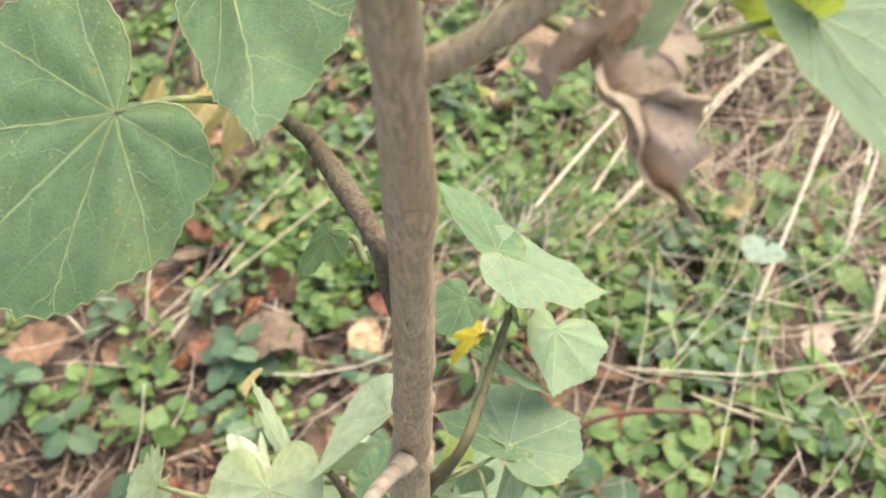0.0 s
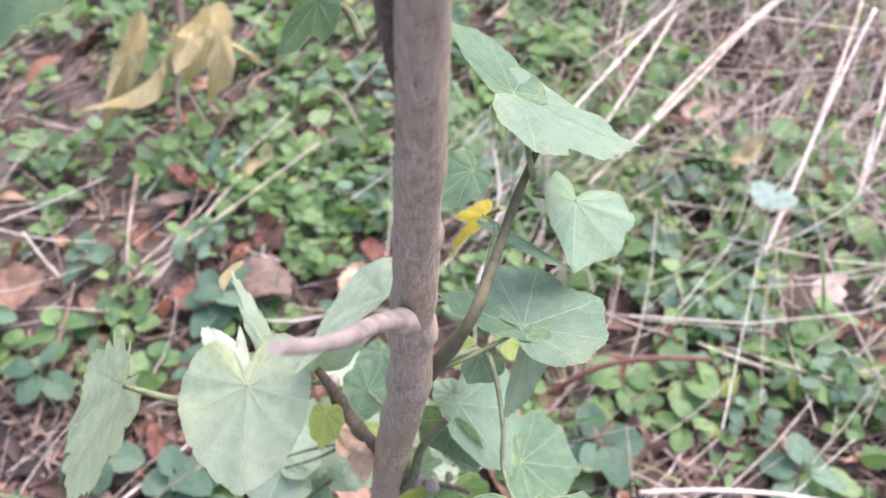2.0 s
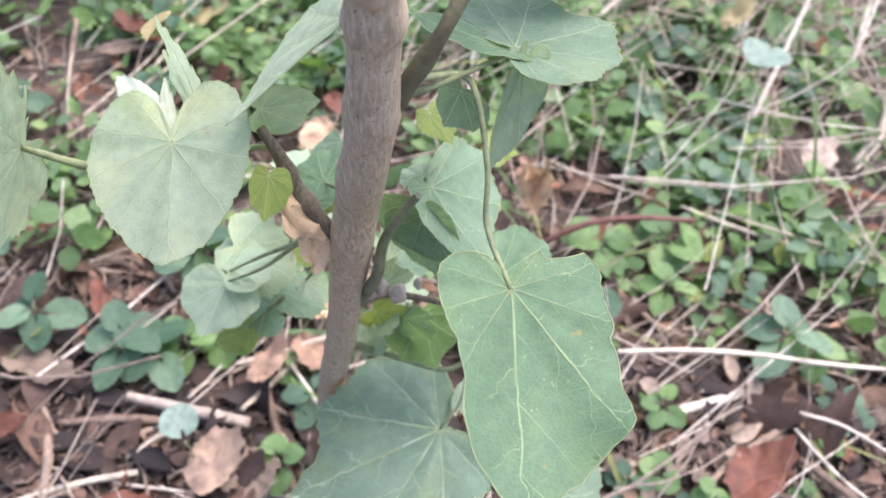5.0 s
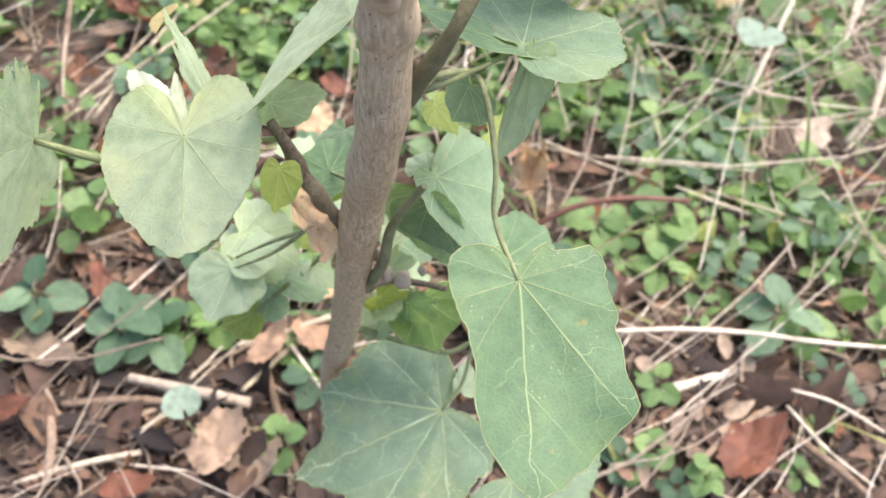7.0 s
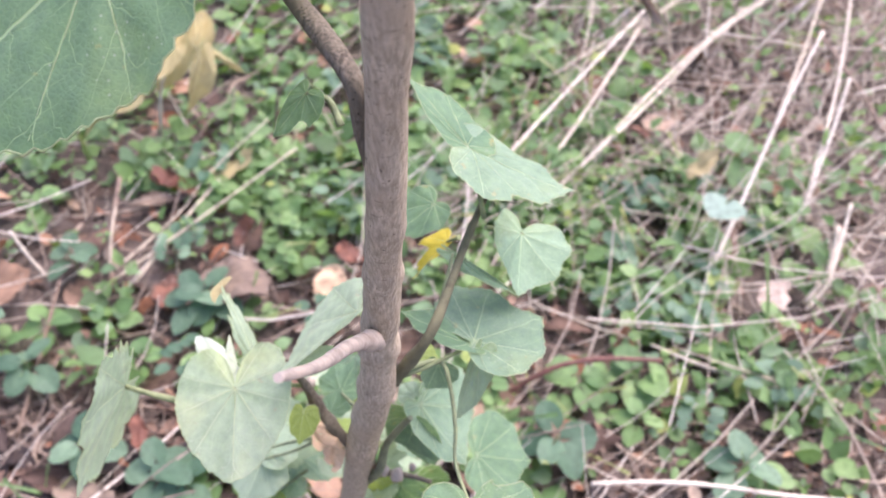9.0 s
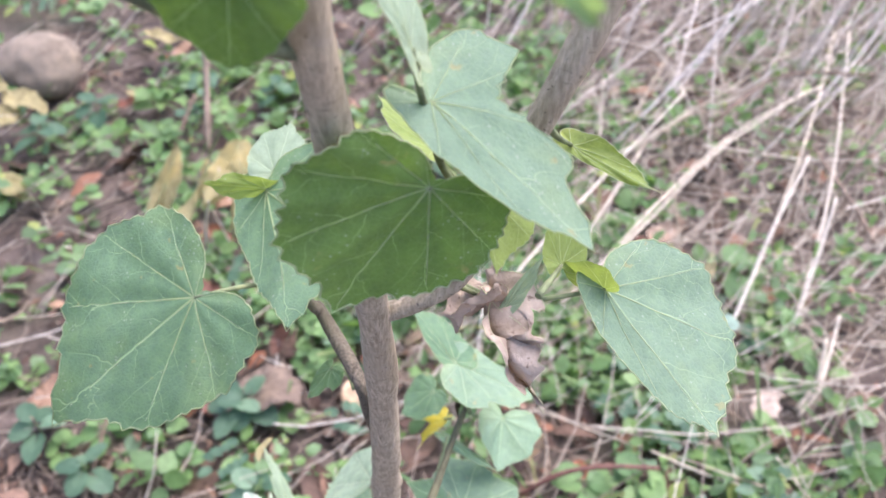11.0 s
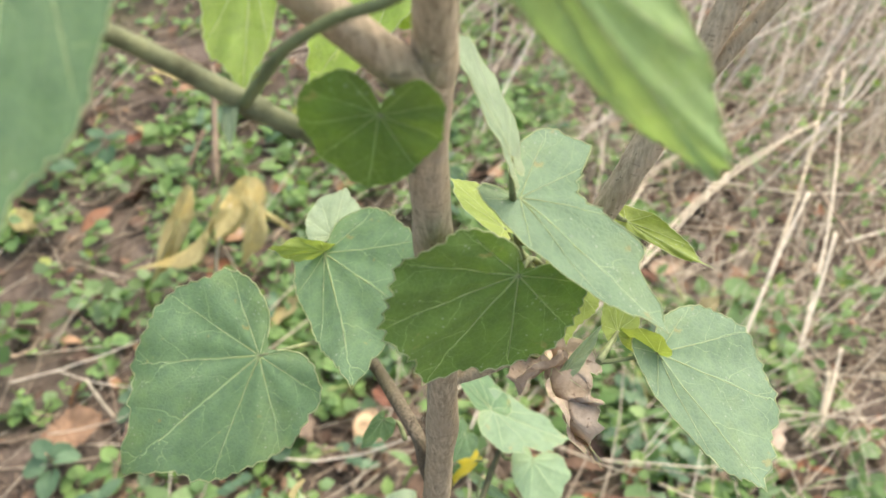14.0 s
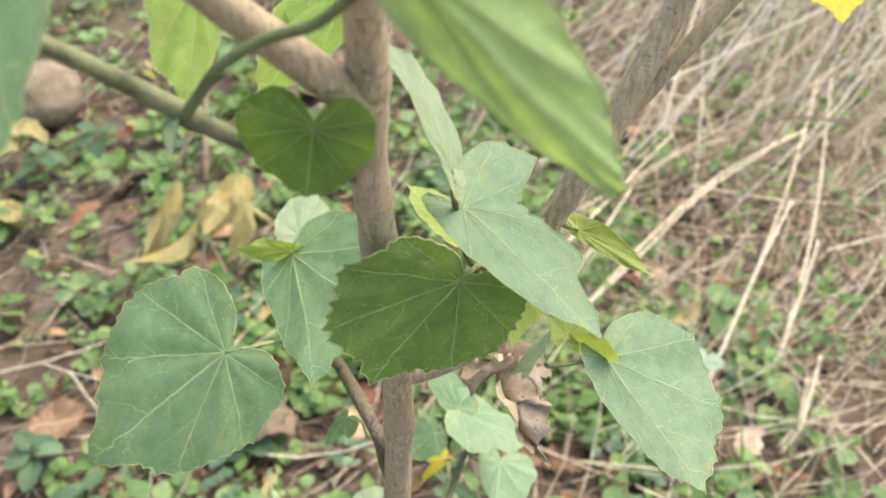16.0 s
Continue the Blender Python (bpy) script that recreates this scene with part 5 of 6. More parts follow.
fallen_leaf((0.3327, 0.8956, 0.0080), (0.3725, 0.8999, 0.0200), MAT_TAN, 0.60, "beige fallen leaf lying on straw")
fallen_leaf((0.3405, 0.8774, 0.0080), (0.3169, 0.8941, 0.0080), MAT_RUST, 0.50, "dark brown fallen leaf under a pale one")
fallen_leaf((0.4250, 0.6352, 0.0200), (0.4490, 0.6600, 0.0250), MAT_CRISP, 0.70, "whitish three-cornered dry leaf scrap", tooth=0.25, teeth=4)
fallen_leaf((0.0920, 0.8736, 0.0080), (0.1132, 0.8859, 0.0200), MAT_RUST, 0.80, "small curled rust fallen leaf")
fallen_leaf((-0.1337, 0.7417, 0.0080), (-0.0758, 0.7728, 0.0200), MAT_STRAWLEAF, 0.40, "pale olive-beige narrow fallen leaf")
fallen_leaf((-0.1875, 0.7492, 0.0080), (-0.1206, 0.7052, 0.0100), MAT_RUST, 0.22, "long narrow rust-brown leaf strip", cup=0.4)
fallen_leaf((0.3686, 0.7911, 0.0300), (0.3975, 0.8105, 0.0500), MAT_STRAWLEAF, 0.50, "yellowing green-beige limp leaf")
fallen_leaf((-0.1915, 0.7043, 0.0080), (-0.1303, 0.7179, 0.0080), MAT_BROWN, 0.25, "dull brown strip of dry leaf")
fallen_leaf((0.2095, 0.8424, 0.0080), (0.2216, 0.8125, 0.0080), MAT_TAN, 0.60, "small tan fallen leaf scrap")
fallen_leaf((0.0715, 0.7943, 0.0080), (0.0915, 0.7750, 0.0080), MAT_BROWN, 0.60, "small dull brown fallen leaf")
fallen_leaf((0.1293, 1.0081, 0.0080), (0.1389, 0.9367, 0.0300), MAT_TAN, 0.40, "tan curled leaf standing upright")
fallen_leaf((-0.0033, 0.3238, 0.0080), (0.0257, 0.3583, 0.0200), MAT_TAN, 0.70, "broad tan fallen leaf with a curled rim", wave=0.1)
fallen_leaf((0.0350, 0.3506, 0.0080), (0.0289, 0.3084, 0.0080), MAT_BROWN, 0.70, "brown fallen leaf with an orange rim")
fallen_leaf((-0.1448, 0.3428, 0.0080), (-0.1150, 0.3546, 0.0150), MAT_RUST, 0.50, "flat reddish fallen leaf on soil")
fallen_leaf((0.3380, 0.3527, 0.0080), (0.3766, 0.3882, 0.0080), MAT_RUST, 0.60, "large rust-brown fallen leaf on soil")
fallen_leaf((0.3781, 0.4170, 0.0100), (0.3783, 0.4287, 0.0300), MAT_TAN, 0.40, "peach dry leaf standing on edge")
fallen_leaf((0.0279, 0.6559, 0.0300), (0.0557, 0.6267, 0.0300), MAT_RUST, 0.50, "orange-rimmed curled leaf on soil")
fallen_leaf((0.0178, 0.6125, 0.0200), (0.0347, 0.5896, 0.0100), MAT_TAN, 0.50, "pink-tan fallen leaf near the stem")
fallen_leaf((-0.1057, 0.4617, 0.0200), (-0.0972, 0.4366, 0.0080), MAT_RUST, 0.40, "russet dry leaf standing up")
fallen_leaf((-0.1504, 0.3989, 0.0080), (-0.0995, 0.3867, 0.0080), MAT_BROWN, 0.40, "dark brown broken fallen leaf")
fallen_leaf((0.0204, 0.3945, 0.0180), (0.0403, 0.4266, 0.0250), MAT_TAN, 0.55, "tan leaf scrap near the stem foot")
fallen_leaf((0.0436, 0.4292, 0.0200), (0.0759, 0.4035, 0.0200), MAT_TAN, 0.55, "tan leaf scrap near the stem foot")
fallen_leaf((-0.0589, 0.3038, 0.0080), (-0.0252, 0.3106, 0.0080), MAT_RUST, 0.50, "brown curled fallen leaf on soil")
fallen_leaf((-0.1486, 0.7262, 0.0200), (-0.1785, 0.7414, 0.0200), MAT_RUST, 0.40, "rust-brown folded fallen leaf")
fallen_leaf((0.2632, 0.3936, 0.0080), (0.2712, 0.4105, 0.0100), MAT_TAN, 0.50, "small tan leaf on soil")
fallen_leaf((-0.2916, 0.5524, 0.0080), (-0.2582, 0.5843, 0.0080), MAT_TAN, 0.50, "dull tan fallen leaf on soil")
fallen_leaf((-0.1294, 0.6068, 0.0080), (-0.1077, 0.5743, 0.0080), MAT_RUST, 0.60, "reddish fallen leaf among seedlings")
fallen_leaf((-0.4072, 1.0743, 0.0080), (-0.3657, 1.0826, 0.0200), MAT_RUST, 0.50, "rust curled leaf among seedlings")
fallen_leaf((-0.3717, 1.2133, 0.0080), (-0.3441, 1.2457, 0.0200), MAT_TAN, 0.50, "tan fallen leaf by the stone")
fallen_leaf((-0.4847, 0.8973, 0.0200), (-0.4489, 0.8603, 0.0080), MAT_STRAWLEAF, 0.50, "straw-coloured limp leaf on soil")
fallen_leaf((-0.5900, 1.0450, 0.0600), (-0.5350, 1.0300, 0.0500), MAT_STRAWLEAF, 0.50, "large straw-yellow serrated withering leaf", tooth=0.1, teeth=14)
fallen_leaf((-0.5420, 1.0350, 0.0450), (-0.4760, 1.0080, 0.0350), MAT_STRAWLEAF, 0.50, "folded yellow-green serrated withering leaf", tooth=0.1, teeth=14)
fallen_leaf((-0.4030, 1.2070, 0.0500), (-0.3350, 1.1890, 0.0400), MAT_STRAWLEAF, 0.50, "pale straw-yellow broad withered leaf", tooth=0.1, teeth=14)
fallen_leaf((-0.5490, 1.0110, 0.0400), (-0.5130, 0.9710, 0.0300), MAT_STRAWLEAF, 0.75, "pale yellow dry leaf scrap", tooth=0.1, teeth=14)
fallen_leaf((-0.4760, 0.8800, 0.0300), (-0.4430, 0.8580, 0.0200), MAT_STRAWLEAF, 0.75, "beige dry leaf among seedlings", tooth=0.1, teeth=14)
fallen_leaf((-0.3990, 1.0930, 0.0200), (-0.3770, 1.0960, 0.0100), MAT_STRAWLEAF, 0.75, "small pale dry leaf scrap", tooth=0.1, teeth=14)
fallen_leaf((0.0560, 0.4420, 0.0300), (0.0870, 0.4560, 0.0400), MAT_PEACH, 0.50, "pale peach curled leaf by the stem foot", cup=0.4, crumple=0.2)
fallen_leaf((0.0050, 0.4330, 0.0150), (0.0300, 0.4480, 0.0250), MAT_TAN, 0.50, "tan curled leaf by the stem foot", cup=0.3)
fallen_leaf((0.0780, 0.3830, 0.0150), (0.1000, 0.4060, 0.0300), MAT_TAN, 0.45, "tan dry leaf by the stem foot", cup=0.4, crumple=0.2)


# ---- dry stems and twigs ----
stick("dry_stem", [(0.4824, 0.8872, 0.1600), (0.4448, 0.8150, 0.1100), (0.4076, 0.7326, 0.0500), (0.3736, 0.6577, 0.0000)], 0.0016, 0.0021, MAT_BRIGHT, "long bleached dry stem leaning over the ground", "dry stem")
stick("dry_stem", [(0.5210, 0.8708, 0.1200), (0.5035, 0.8155, 0.0700), (0.4736, 0.7352, 0.0000)], 0.0014, 0.0017, MAT_BRIGHT, "long pale dry stem leaning over the ground", "dry stem")
stick("dry_stem", [(0.5239, 0.7583, 0.0500), (0.5099, 0.7108, 0.0200), (0.4991, 0.6833, 0.0100), (0.4779, 0.6590, 0.0000)], 0.0016, 0.0017, MAT_BRIGHT, "crooked whitish dry stem on soil", "dry stem")
stick("dry_stem", [(0.5117, 1.0444, 0.1400), (0.4065, 0.9642, 0.1000), (0.3214, 0.8665, 0.0600), (0.2205, 0.7534, 0.0200)], 0.0012, 0.0017, MAT_BRIGHT, "long straight straw stem leaning over", "dry stem")
stick("dry_stem", [(0.3703, 1.0553, 0.1200), (0.2880, 0.9513, 0.0800), (0.1881, 0.7998, 0.0500), (0.0887, 0.6462, 0.0000)], 0.0011, 0.0016, MAT_BRIGHT, "long straight straw stem leaning over", "dry stem")
stick("dry_stem", [(0.3184, 0.9716, 0.0900), (0.2692, 0.8761, 0.0600), (0.2052, 0.7624, 0.0200)], 0.0013, 0.0016, MAT_BRIGHT, "short thick straw stem leaning over", "dry stem")
stick("dry_stem", [(0.5417, 1.0784, 0.1300), (0.4385, 1.0211, 0.0900), (0.3411, 0.9102, 0.0600), (0.2649, 0.8083, 0.0300)], 0.0013, 0.0017, MAT_BRIGHT, "long straw stem crossing others", "dry stem")
stick("dry_stem", [(0.5053, 1.1199, 0.1500), (0.3992, 1.0628, 0.1000), (0.3116, 0.9997, 0.0600)], 0.0010, 0.0013, MAT_STRAW, "thin straw stem on the ground", "dry stem")
stick("dry_stem", [(0.5717, 1.1767, 0.1500), (0.5155, 0.9958, 0.0900), (0.4337, 0.7897, 0.0200)], 0.0013, 0.0017, MAT_STRAW, "long straw stem leaning over the ground", "dry stem")
stick("dry_stem", [(0.5899, 1.1790, 0.1500), (0.5458, 0.9488, 0.0700), (0.4721, 0.7256, 0.0100)], 0.0012, 0.0017, MAT_STRAW, "long straw stem leaning over the ground", "dry stem")
stick("dry_stem", [(0.3751, 1.2113, 0.1000), (0.3145, 1.0731, 0.0600)], 0.0010, 0.0012, MAT_STRAW, "thin straw stem on the ground", "dry stem")
stick("twig", [(0.6063, 1.0959, 0.1400), (0.4981, 1.1083, 0.1200), (0.4095, 1.0273, 0.1000)], 0.0016, 0.0022, MAT_STICK, "dark thin bare twig", "twig")
stick("twig", [(0.5460, 1.0397, 0.0600), (0.5898, 0.9703, 0.0300), (0.6068, 0.9116, 0.0200)], 0.0022, 0.0026, MAT_STICK, "grey-brown twig among dry stems", "twig")
stick("dry_stem", [(0.2719, 1.1081, 0.1000), (0.2717, 1.0468, 0.0600), (0.2621, 0.9828, 0.0400)], 0.0007, 0.0010, MAT_STRAW, "thin upright straw stem", "dry stem")
stick("dry_stem", [(0.3500, 1.0053, 0.1000), (0.3603, 0.9337, 0.0600), (0.3754, 0.8436, 0.0000)], 0.0007, 0.0009, MAT_STRAW, "thin upright straw stem", "dry stem")
stick("dry_stem", [(0.4520, 1.1173, 0.1000), (0.3240, 1.0280, 0.0600), (0.2319, 0.9480, 0.0400)], 0.0008, 0.0011, MAT_STRAW, "thin straw stem on the ground", "dry stem")
stick("twig", [(0.3207, 0.5507, 0.0450), (0.2711, 0.5433, 0.0500), (0.2307, 0.5366, 0.0400), (0.1937, 0.5269, 0.0100)], 0.0019, 0.0024, MAT_REDSTICK, "reddish-brown bare twig over seedlings", "twig")
stick("dry_stem", [(0.2091, 0.6233, 0.0200), (0.2544, 0.6043, 0.0200), (0.3103, 0.5952, 0.0100)], 0.0008, 0.0008, MAT_STRAW, "thin grey straw stem on soil", "dry stem")
stick("dry_stem", [(0.3407, 0.5759, 0.0300), (0.3969, 0.5587, 0.0300), (0.4792, 0.5429, 0.0200)], 0.0007, 0.0009, MAT_STRAW, "long thin straw stem over seedlings", "dry stem")
stick("dry_stem", [(-0.0729, 0.8110, 0.0500), (-0.1208, 0.7419, 0.0300), (-0.1389, 0.6944, 0.0200), (-0.1814, 0.6229, 0.0100)], 0.0007, 0.0010, MAT_STRAW, "slender straw stem with a bend", "dry stem")
stick("dry_stem", [(-0.0345, 0.7692, 0.0500), (-0.1067, 0.6883, 0.0300), (-0.1847, 0.6003, 0.0100), (-0.2536, 0.5100, 0.0000)], 0.0009, 0.0012, MAT_STRAW, "long slender straw stem", "dry stem")
stick("dry_stem", [(-0.2641, 0.6150, 0.0600), (-0.2535, 0.6104, 0.0300), (-0.2432, 0.6068, 0.0100)], 0.0014, 0.0014, MAT_STRAW, "short thick pale broken stem", "dry stem")
stick("twig", [(-0.2163, 0.5873, 0.0300), (-0.2123, 0.5390, 0.0200), (-0.2056, 0.4445, 0.0000)], 0.0014, 0.0018, MAT_STICK, "thin dark twig among seedlings", "twig")
stick("dry_stem", [(-0.1971, 0.7011, 0.0400), (-0.1926, 0.6581, 0.0300), (-0.1867, 0.6189, 0.0100)], 0.0006, 0.0008, MAT_STRAW, "thin curved straw stem", "dry stem")
stick("twig", [(0.2201, 0.5631, 0.0100), (0.2538, 0.5492, 0.0100), (0.3052, 0.5113, 0.0000)], 0.0014, 0.0016, MAT_STICK, "thin brown twig on soil", "twig")
stick("twig", [(-0.0598, 0.3770, 0.0200), (-0.0217, 0.3742, 0.0150), (0.0218, 0.3701, 0.0120)], 0.0030, 0.0040, MAT_STUB, "thick pale broken twig with a split end", "twig")
stick("dry_stem", [(0.2576, 0.4282, 0.0500), (0.3015, 0.4345, 0.0500), (0.3512, 0.4367, 0.0500), (0.3965, 0.4345, 0.0500), (0.4535, 0.4353, 0.0500)], 0.0017, 0.0014, MAT_STRAW, "long pale runner stem above the ground", "dry stem")
stick("dry_stem", [(0.3740, 0.3930, 0.035), (0.3970, 0.3630, 0.035), (0.4210, 0.3430, 0.035)], 0.0011, 0.0008, MAT_STRAW, "thin beige dry stem lying on the litter", "dry stem")
stick("dry_stem", [(0.3790, 0.4050, 0.035), (0.4070, 0.3980, 0.035), (0.4360, 0.3800, 0.035)], 0.0011, 0.0008, MAT_STRAW, "thin beige dry stem lying on the litter", "dry stem")
stick("twig", [(0.2850, 0.4021, 0.0080), (0.3187, 0.4153, 0.0100), (0.3560, 0.4301, 0.0100)], 0.0032, 0.0030, MAT_STRAW, "pale bent twig on soil", "twig")
stick("twig", [(-0.1019, 0.3588, 0.0080), (-0.0619, 0.3651, 0.0100), (-0.0179, 0.3688, 0.0080)], 0.0024, 0.0028, MAT_STICK, "grey twig lying on soil", "twig")
stick("dry_stem", [(-0.1139, 0.3036, 0.0080), (-0.0805, 0.3175, 0.0100), (-0.0417, 0.3315, 0.0080)], 0.0016, 0.0020, MAT_STRAW, "grey-white straw stem on soil", "dry stem")
stick("twig", [(-0.1060, 0.3487, 0.0080), (-0.0945, 0.3040, 0.0080)], 0.0030, 0.0030, MAT_STICK, "grey twig stump on soil", "twig")
stick("dry_stem", [(0.0165, 0.3756, 0.0200), (0.0263, 0.3964, 0.0100), (0.0499, 0.4221, 0.0200)], 0.0016, 0.0020, MAT_STRAW, "straw stem near the shrub foot", "dry stem")
stick("dry_stem", [(0.0057, 0.4085, 0.0200), (0.0345, 0.4204, 0.0200), (0.0667, 0.4316, 0.0300)], 0.0017, 0.0022, MAT_STRAW, "pale straw stem near the shrub foot", "dry stem")
stick("twig", [(0.0246, 0.4038, 0.0080), (0.0456, 0.3548, 0.0100), (0.0675, 0.3121, 0.0080)], 0.0024, 0.0026, MAT_STICK, "dark twig lying on soil", "twig")
stick("dry_stem", [(-0.0515, 0.3402, 0.0080), (-0.0202, 0.3644, 0.0100)], 0.0013, 0.0014, MAT_STRAW, "short straw stem on soil", "dry stem")
stick("twig", [(0.3857, 0.3850, 0.0080), (0.4084, 0.3664, 0.0100), (0.4314, 0.3464, 0.0080)], 0.0024, 0.0026, MAT_STICK, "grey twig lying on soil", "twig")
stick("twig", [(0.3178, 0.3546, 0.0080), (0.3423, 0.3799, 0.0100), (0.3903, 0.4149, 0.0080)], 0.0020, 0.0024, MAT_STICK, "grey twig lying on soil", "twig")
stick("dry_stem", [(0.4985, 0.7158, 0.0600), (0.4937, 0.6848, 0.0300), (0.4730, 0.6583, 0.0100)], 0.0024, 0.0026, MAT_STRAW, "bent whitish dry stem on soil", "dry stem")
stick("dry_stem", [(0.3193, 0.5851, 0.0200), (0.3776, 0.5633, 0.0200), (0.4852, 0.5471, 0.0100)], 0.0013, 0.0016, MAT_STRAW, "long thin straw stem over seedlings", "dry stem")
stick("dry_stem", [(-0.1082, 0.7349, 0.0300), (-0.1319, 0.6840, 0.0200), (-0.1584, 0.6097, 0.0100)], 0.0013, 0.0016, MAT_STRAW, "slender straw stem among seedlings", "dry stem")
stick("twig", [(-0.1963, 0.7056, 0.0500), (-0.1951, 0.6547, 0.0200), (-0.1836, 0.6096, 0.0000)], 0.0022, 0.0026, MAT_STICK, "crooked grey twig among seedlings", "twig")
stick("dry_stem", [(-0.1725, 0.8043, 0.0800), (-0.1612, 0.7989, 0.0500), (-0.1530, 0.7946, 0.0300)], 0.0009, 0.0010, MAT_STRAW, "short straw stem on soil", "dry stem")
stick("dry_stem", [(-0.0355, 0.7951, 0.1000), (-0.0175, 0.8063, 0.0800), (0.0008, 0.7900, 0.0600), (0.0127, 0.7930, 0.0300)], 0.0006, 0.0006, MAT_STRAW, "curved bare stem with a hooked end", "dry stem")
stick("twig", [(-0.0700, 0.8220, 0.0200), (-0.0595, 0.8194, 0.0800), (-0.0228, 0.8229, 0.1200)], 0.0016, 0.0013, MAT_STICK, "dark forked twig standing up", "twig")
stick("twig", [(-0.2774, 1.1269, 0.1200), (-0.2714, 1.0823, 0.0600), (-0.2568, 1.0106, 0.0000)], 0.0034, 0.0040, MAT_STICK, "grey-brown upright dead stem", "twig")
stick("twig", [(-0.2782, 1.0540, 0.0600), (-0.2936, 0.9921, 0.0200), (-0.2979, 0.9685, 0.0000)], 0.0022, 0.0024, MAT_STICK, "reddish-brown thin bare stem", "twig")


# ---- single seedlings ----
seedling("blue", -0.2187, 0.6195, 1.25, 0.30)
seedling("blue", -0.0798, 0.5874, 1.20, 2.00)
seedling("fern", -0.1202, 0.6594, 1.10, 0.40)
seedling("fern", 0.0328, 0.5803, 1.10, 1.40)
seedling("fern", -0.0814, 0.5294, 1.10, 2.40)
seedling("fern", 0.3437, 0.6052, 1.20, 0.80)
seedling("fern", 0.4334, 0.5542, 1.30, 1.80)
seedling("fern", 0.2884, 0.6430, 1.10, 2.80)
seedling("round", 0.3763, 0.6778, 0.90, 0.20)
seedling("round", -0.0188, 0.6565, 1.20, 1.00)
seedling("round", -0.0372, 0.5869, 1.00, 2.20)
seedling("oval", -0.1019, 0.7311, 1.30, 0.60)
seedling("big", 0.2373, 0.5289, 1.20, 0.30)
seedling("big", 0.2536, 0.5414, 1.10, 2.00)
seedling("big", 0.3054, 0.5462, 1.20, 4.00)
seedling("round", 0.3710, 0.6370, 1.20, 0.50)
seedling("oval", 0.3147, 0.6634, 1.20, 1.20)
seedling("round", 0.2733, 0.5476, 1.00, 0.10)
seedling("round", 0.2765, 0.5182, 1.00, 1.10)
seedling("oval", 0.3433, 0.6776, 1.00, 2.00)
seedling("oval", 0.4504, 0.7525, 1.20, 0.40)
seedling("big", 0.4302, 0.8277, 1.50, 0.20)
seedling("round", 0.2841, 0.7609, 1.20, 0.70)
seedling("fern", 0.3017, 0.7705, 1.20, 0.30)
seedling("round", -0.1234, 0.5220, 1.30, 0.20)
seedling("oval", -0.2127, 0.5430, 1.30, 0.90)
seedling("round", -0.2454, 0.5223, 1.20, 0.40)
seedling("blue", -0.2703, 0.5317, 1.20, 0.90)
seedling("blue", -0.2094, 0.4972, 1.10, 1.90)
seedling("blue", -0.4753, 0.9779, 1.40, 0.20)
seedling("blue", -0.4244, 1.0493, 1.30, 1.20)
seedling("oval", -0.4157, 0.9978, 1.10, 0.30)
seedling("big", -0.2899, 1.2951, 2.00, 0.30)
seedling("big", -0.0565, 1.3148, 2.00, 1.30)
seedling("oval", -0.1157, 0.7252, 1.20, 0.50)
seedling("round", -0.0396, 0.6610, 1.00, 0.50)
seedling("blue", -0.0910, 0.5820, 1.20, 0.50)
seedling("fern", -0.1298, 0.6426, 1.10, 0.20)
seedling("blue", 0.3799, 0.4633, 1.20, 0.20)
seedling("blue", -0.0699, 0.4117, 1.20, 0.50)
seedling("blue", -0.0492, 0.4093, 1.10, 1.50)
seedling("blue", -0.1354, 0.4279, 1.10, 2.50)
seedling("round", -0.0103, 0.4317, 1.20, 0.50)
seedling("pale", -0.0070, 0.3400, 0.75, 0.50)
seedling("pale", 0.3980, 0.7350, 1.75, 2.60)
seedling("oval", -0.0319, 0.4202, 1.20, 0.80)
seedling("oval", 0.3033, 0.5047, 1.10, 0.40)
seedling("big", 0.2519, 0.5362, 1.10, 0.90)
seedling("big", 0.3015, 0.5473, 1.20, 0.40)
seedling("fern", 0.3671, 0.6132, 1.10, 0.40)
seedling("round", 0.3255, 0.6269, 1.10, 0.40)
seedling("oval", 0.4346, 0.6212, 1.20, 0.40)
seedling("fern", 0.4169, 0.4127, 1.00, 0.40)
seedling("round", 0.0467, 0.3433, 1.10, 0.40)
seedling("oval", 0.0502, 0.4106, 1.00, 0.90)
seedling("blue", 0.0616, 0.3899, 0.90, 1.90)
seedling("blue", 0.2700, 0.3570, 0.60, 0.40)
seedling("round", 0.2900, 0.3650, 0.90, 1.30)
seedling("blue", 0.3040, 0.3400, 0.55, 2.20)
seedling("sprig", 0.3210, 0.3450, 0.70, 0.90)
seedling("round", 0.4070, 0.4020, 0.90, 2.70)
seedling("oval", 0.3890, 0.3590, 0.70, 0.10)
seedling("oval", 0.2930, 0.4090, 0.90, 1.80)
seedling("round", 0.2740, 0.3530, 0.80, 3.10)


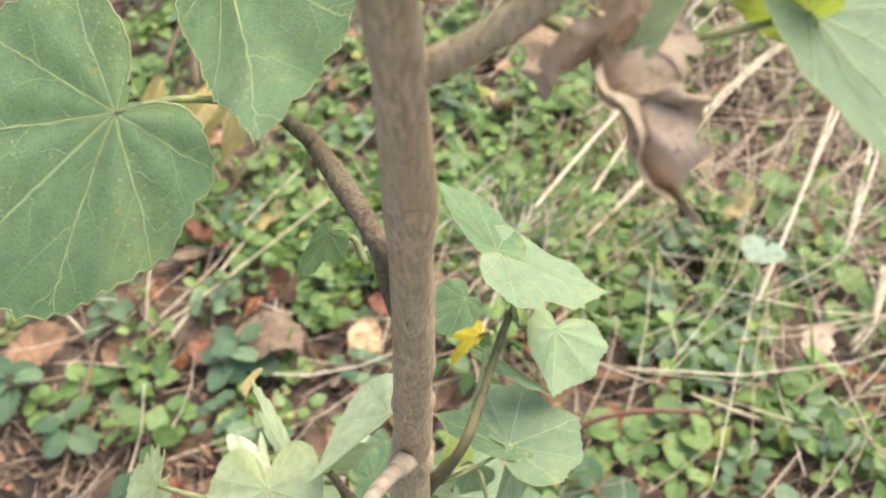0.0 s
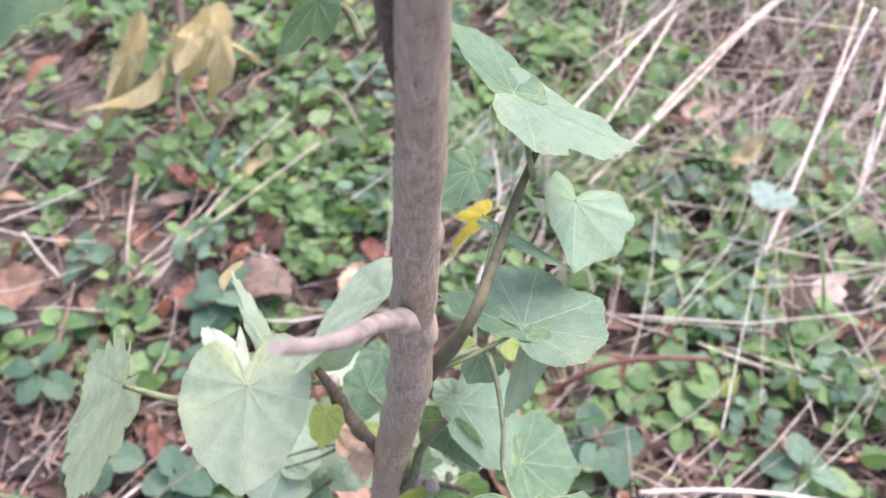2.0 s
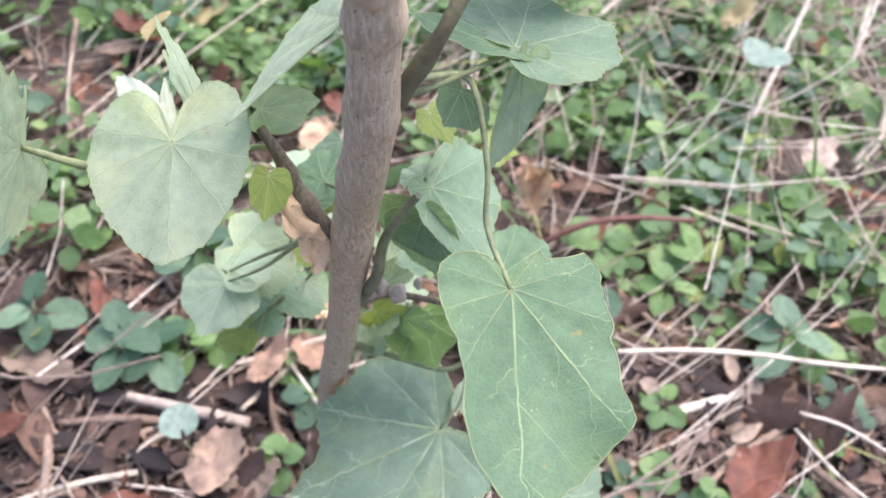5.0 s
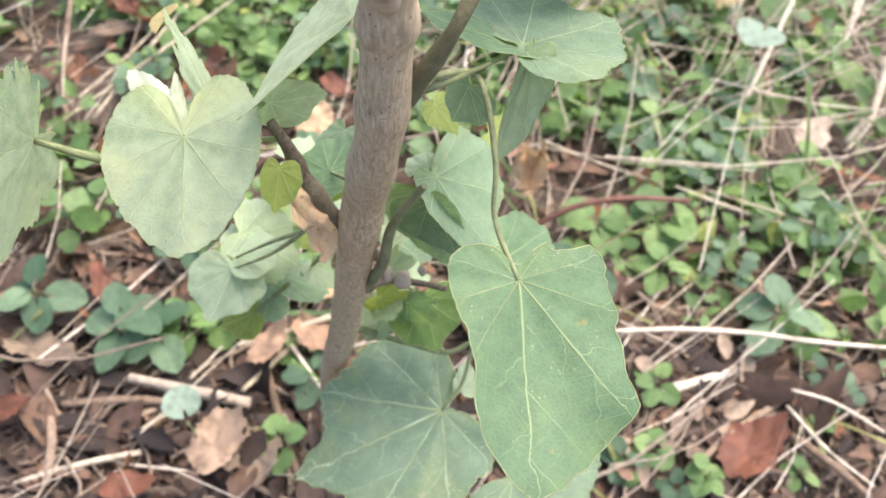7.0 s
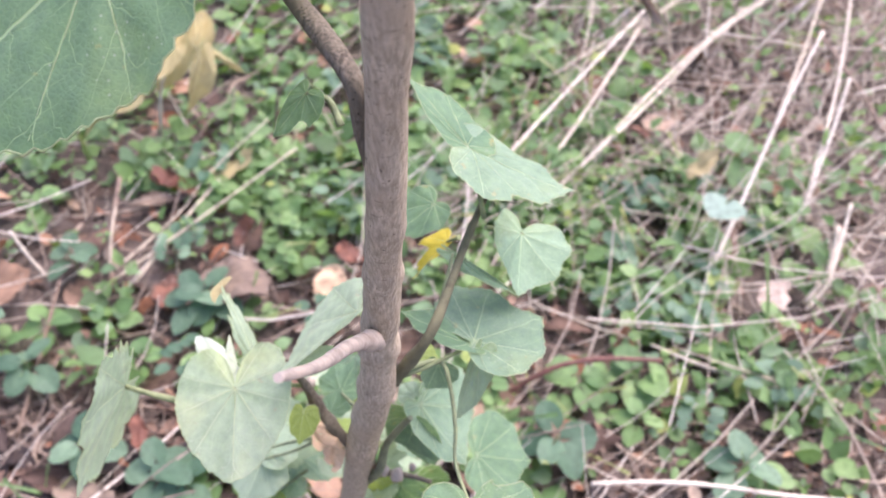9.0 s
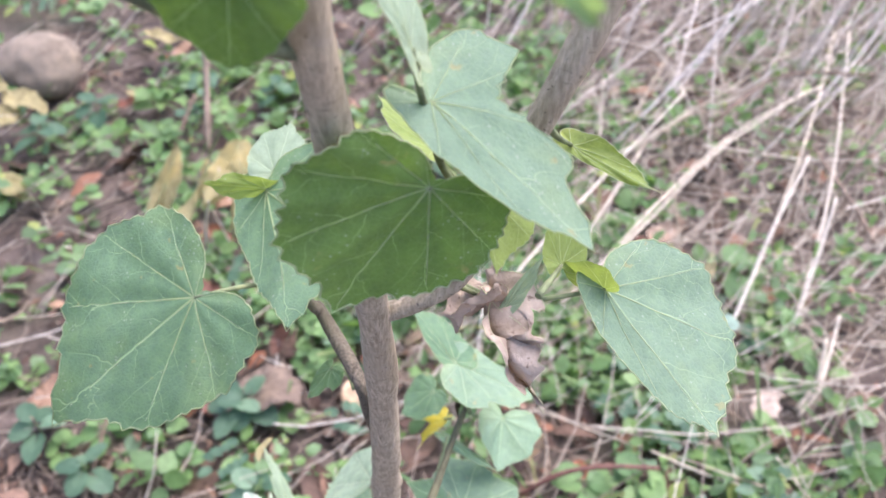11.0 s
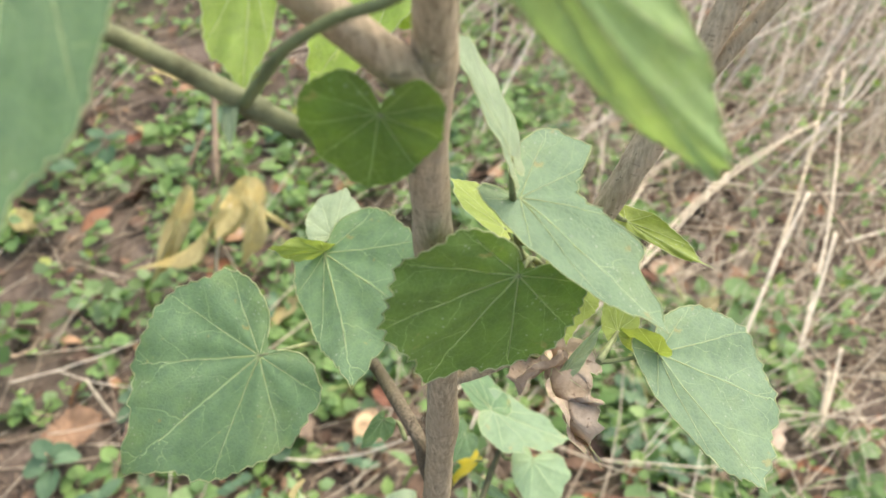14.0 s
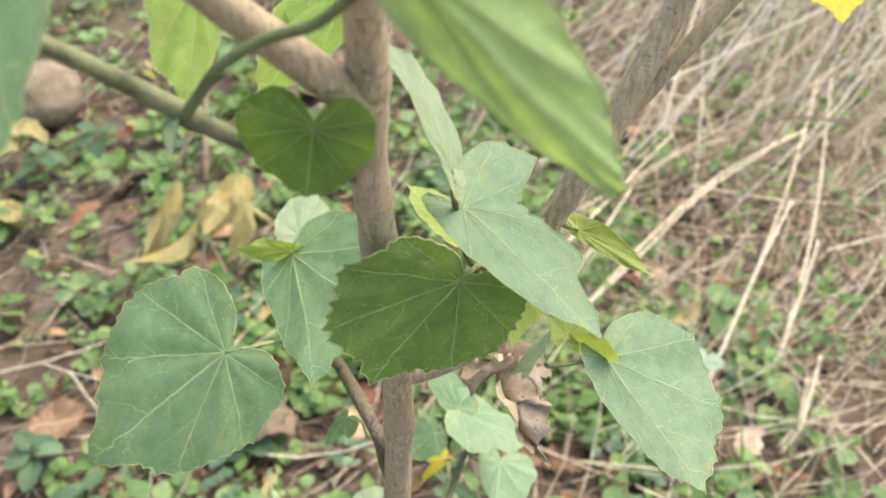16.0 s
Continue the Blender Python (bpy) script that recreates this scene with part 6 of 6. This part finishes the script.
# ---- withered weed ----
MAT_LIMP = leaf_material("limp_leaf", (0.36, 0.31, 0.13), (0.47, 0.41, 0.20), (0.55, 0.47, 0.16), (0.3, 0.2, 0.08))
weed = thing("withered_weed", (-0.1977, 0.8121, 0.0000), "withered weed with limp straw-yellow leaves", "weed")
part("stem", tube(bmesh.new(), [(-0.1977, 0.8121, 0.0000), (-0.1801, 0.8041, 0.0790), (-0.1645, 0.8271, 0.1266)], [0.0024, 0.0018, 0.0014], 8), MAT_STRAW, weed)
mallow_leaf(weed, (-0.1882, 0.8062, 0.1093), (-0.2146, 0.7520, 0.0610), (-0.1994, 0.7985, 0.0895), MAT_LIMP, thick=0.7, outline=OVAL_BACK, seed=1, cup=0.4, wave=0.24, fold=-0.35, tooth=0.1, teeth=7)
mallow_leaf(weed, (-0.1642, 0.8230, 0.1227), (-0.1724, 0.7915, 0.1077), (-0.1546, 0.8116, 0.1109), MAT_LIMP, thick=0.7, outline=OVAL_BACK, seed=2, wave=0.24, fold=-0.35, tooth=0.1, teeth=7)
mallow_leaf(weed, (-0.1364, 0.8299, 0.1263), (-0.1322, 0.7828, 0.0816), (-0.1252, 0.8226, 0.1045), MAT_LIMP, thick=0.7, outline=OVAL_BACK, seed=3, cup=0.3, wave=0.24, fold=-0.35, tooth=0.1, teeth=7)
mallow_leaf(weed, (-0.1248, 0.8310, 0.1124), (-0.0952, 0.8214, 0.1003), (-0.1127, 0.8238, 0.1044), MAT_LIMP, thick=0.7, outline=OVAL_BACK, seed=4, wave=0.24, fold=-0.35, tooth=0.1, teeth=7)
mallow_leaf(weed, (-0.2233, 0.8110, 0.1112), (-0.2452, 0.7544, 0.0506), (-0.2171, 0.7993, 0.0873), MAT_LIMP, thick=0.7, outline=OVAL_BACK, seed=6, cup=0.25, wave=0.24, fold=-0.35, tooth=0.1, teeth=7)
mallow_leaf(weed, (-0.1713, 0.8761, 0.0945), (-0.1904, 0.8336, 0.0574), (-0.1603, 0.8672, 0.0728), MAT_LIMP, thick=0.7, outline=OVAL_BACK, seed=7, cup=0.3, wave=0.24, fold=-0.35, tooth=0.1, teeth=7)

# ---- more seedlings, thinning out from the shrub ----
for x, y, r in near_spread(680, 1.0):
    if y > 0.42 and rng.random() < greenness(x, y):
        seedling(("round", "oval", "big", "blue", "fern", "round", "sprig", "sprig")[rng.integers(0, 8)], x, y, rng.uniform(0.8, 1.35), rng.random() * 6.28)
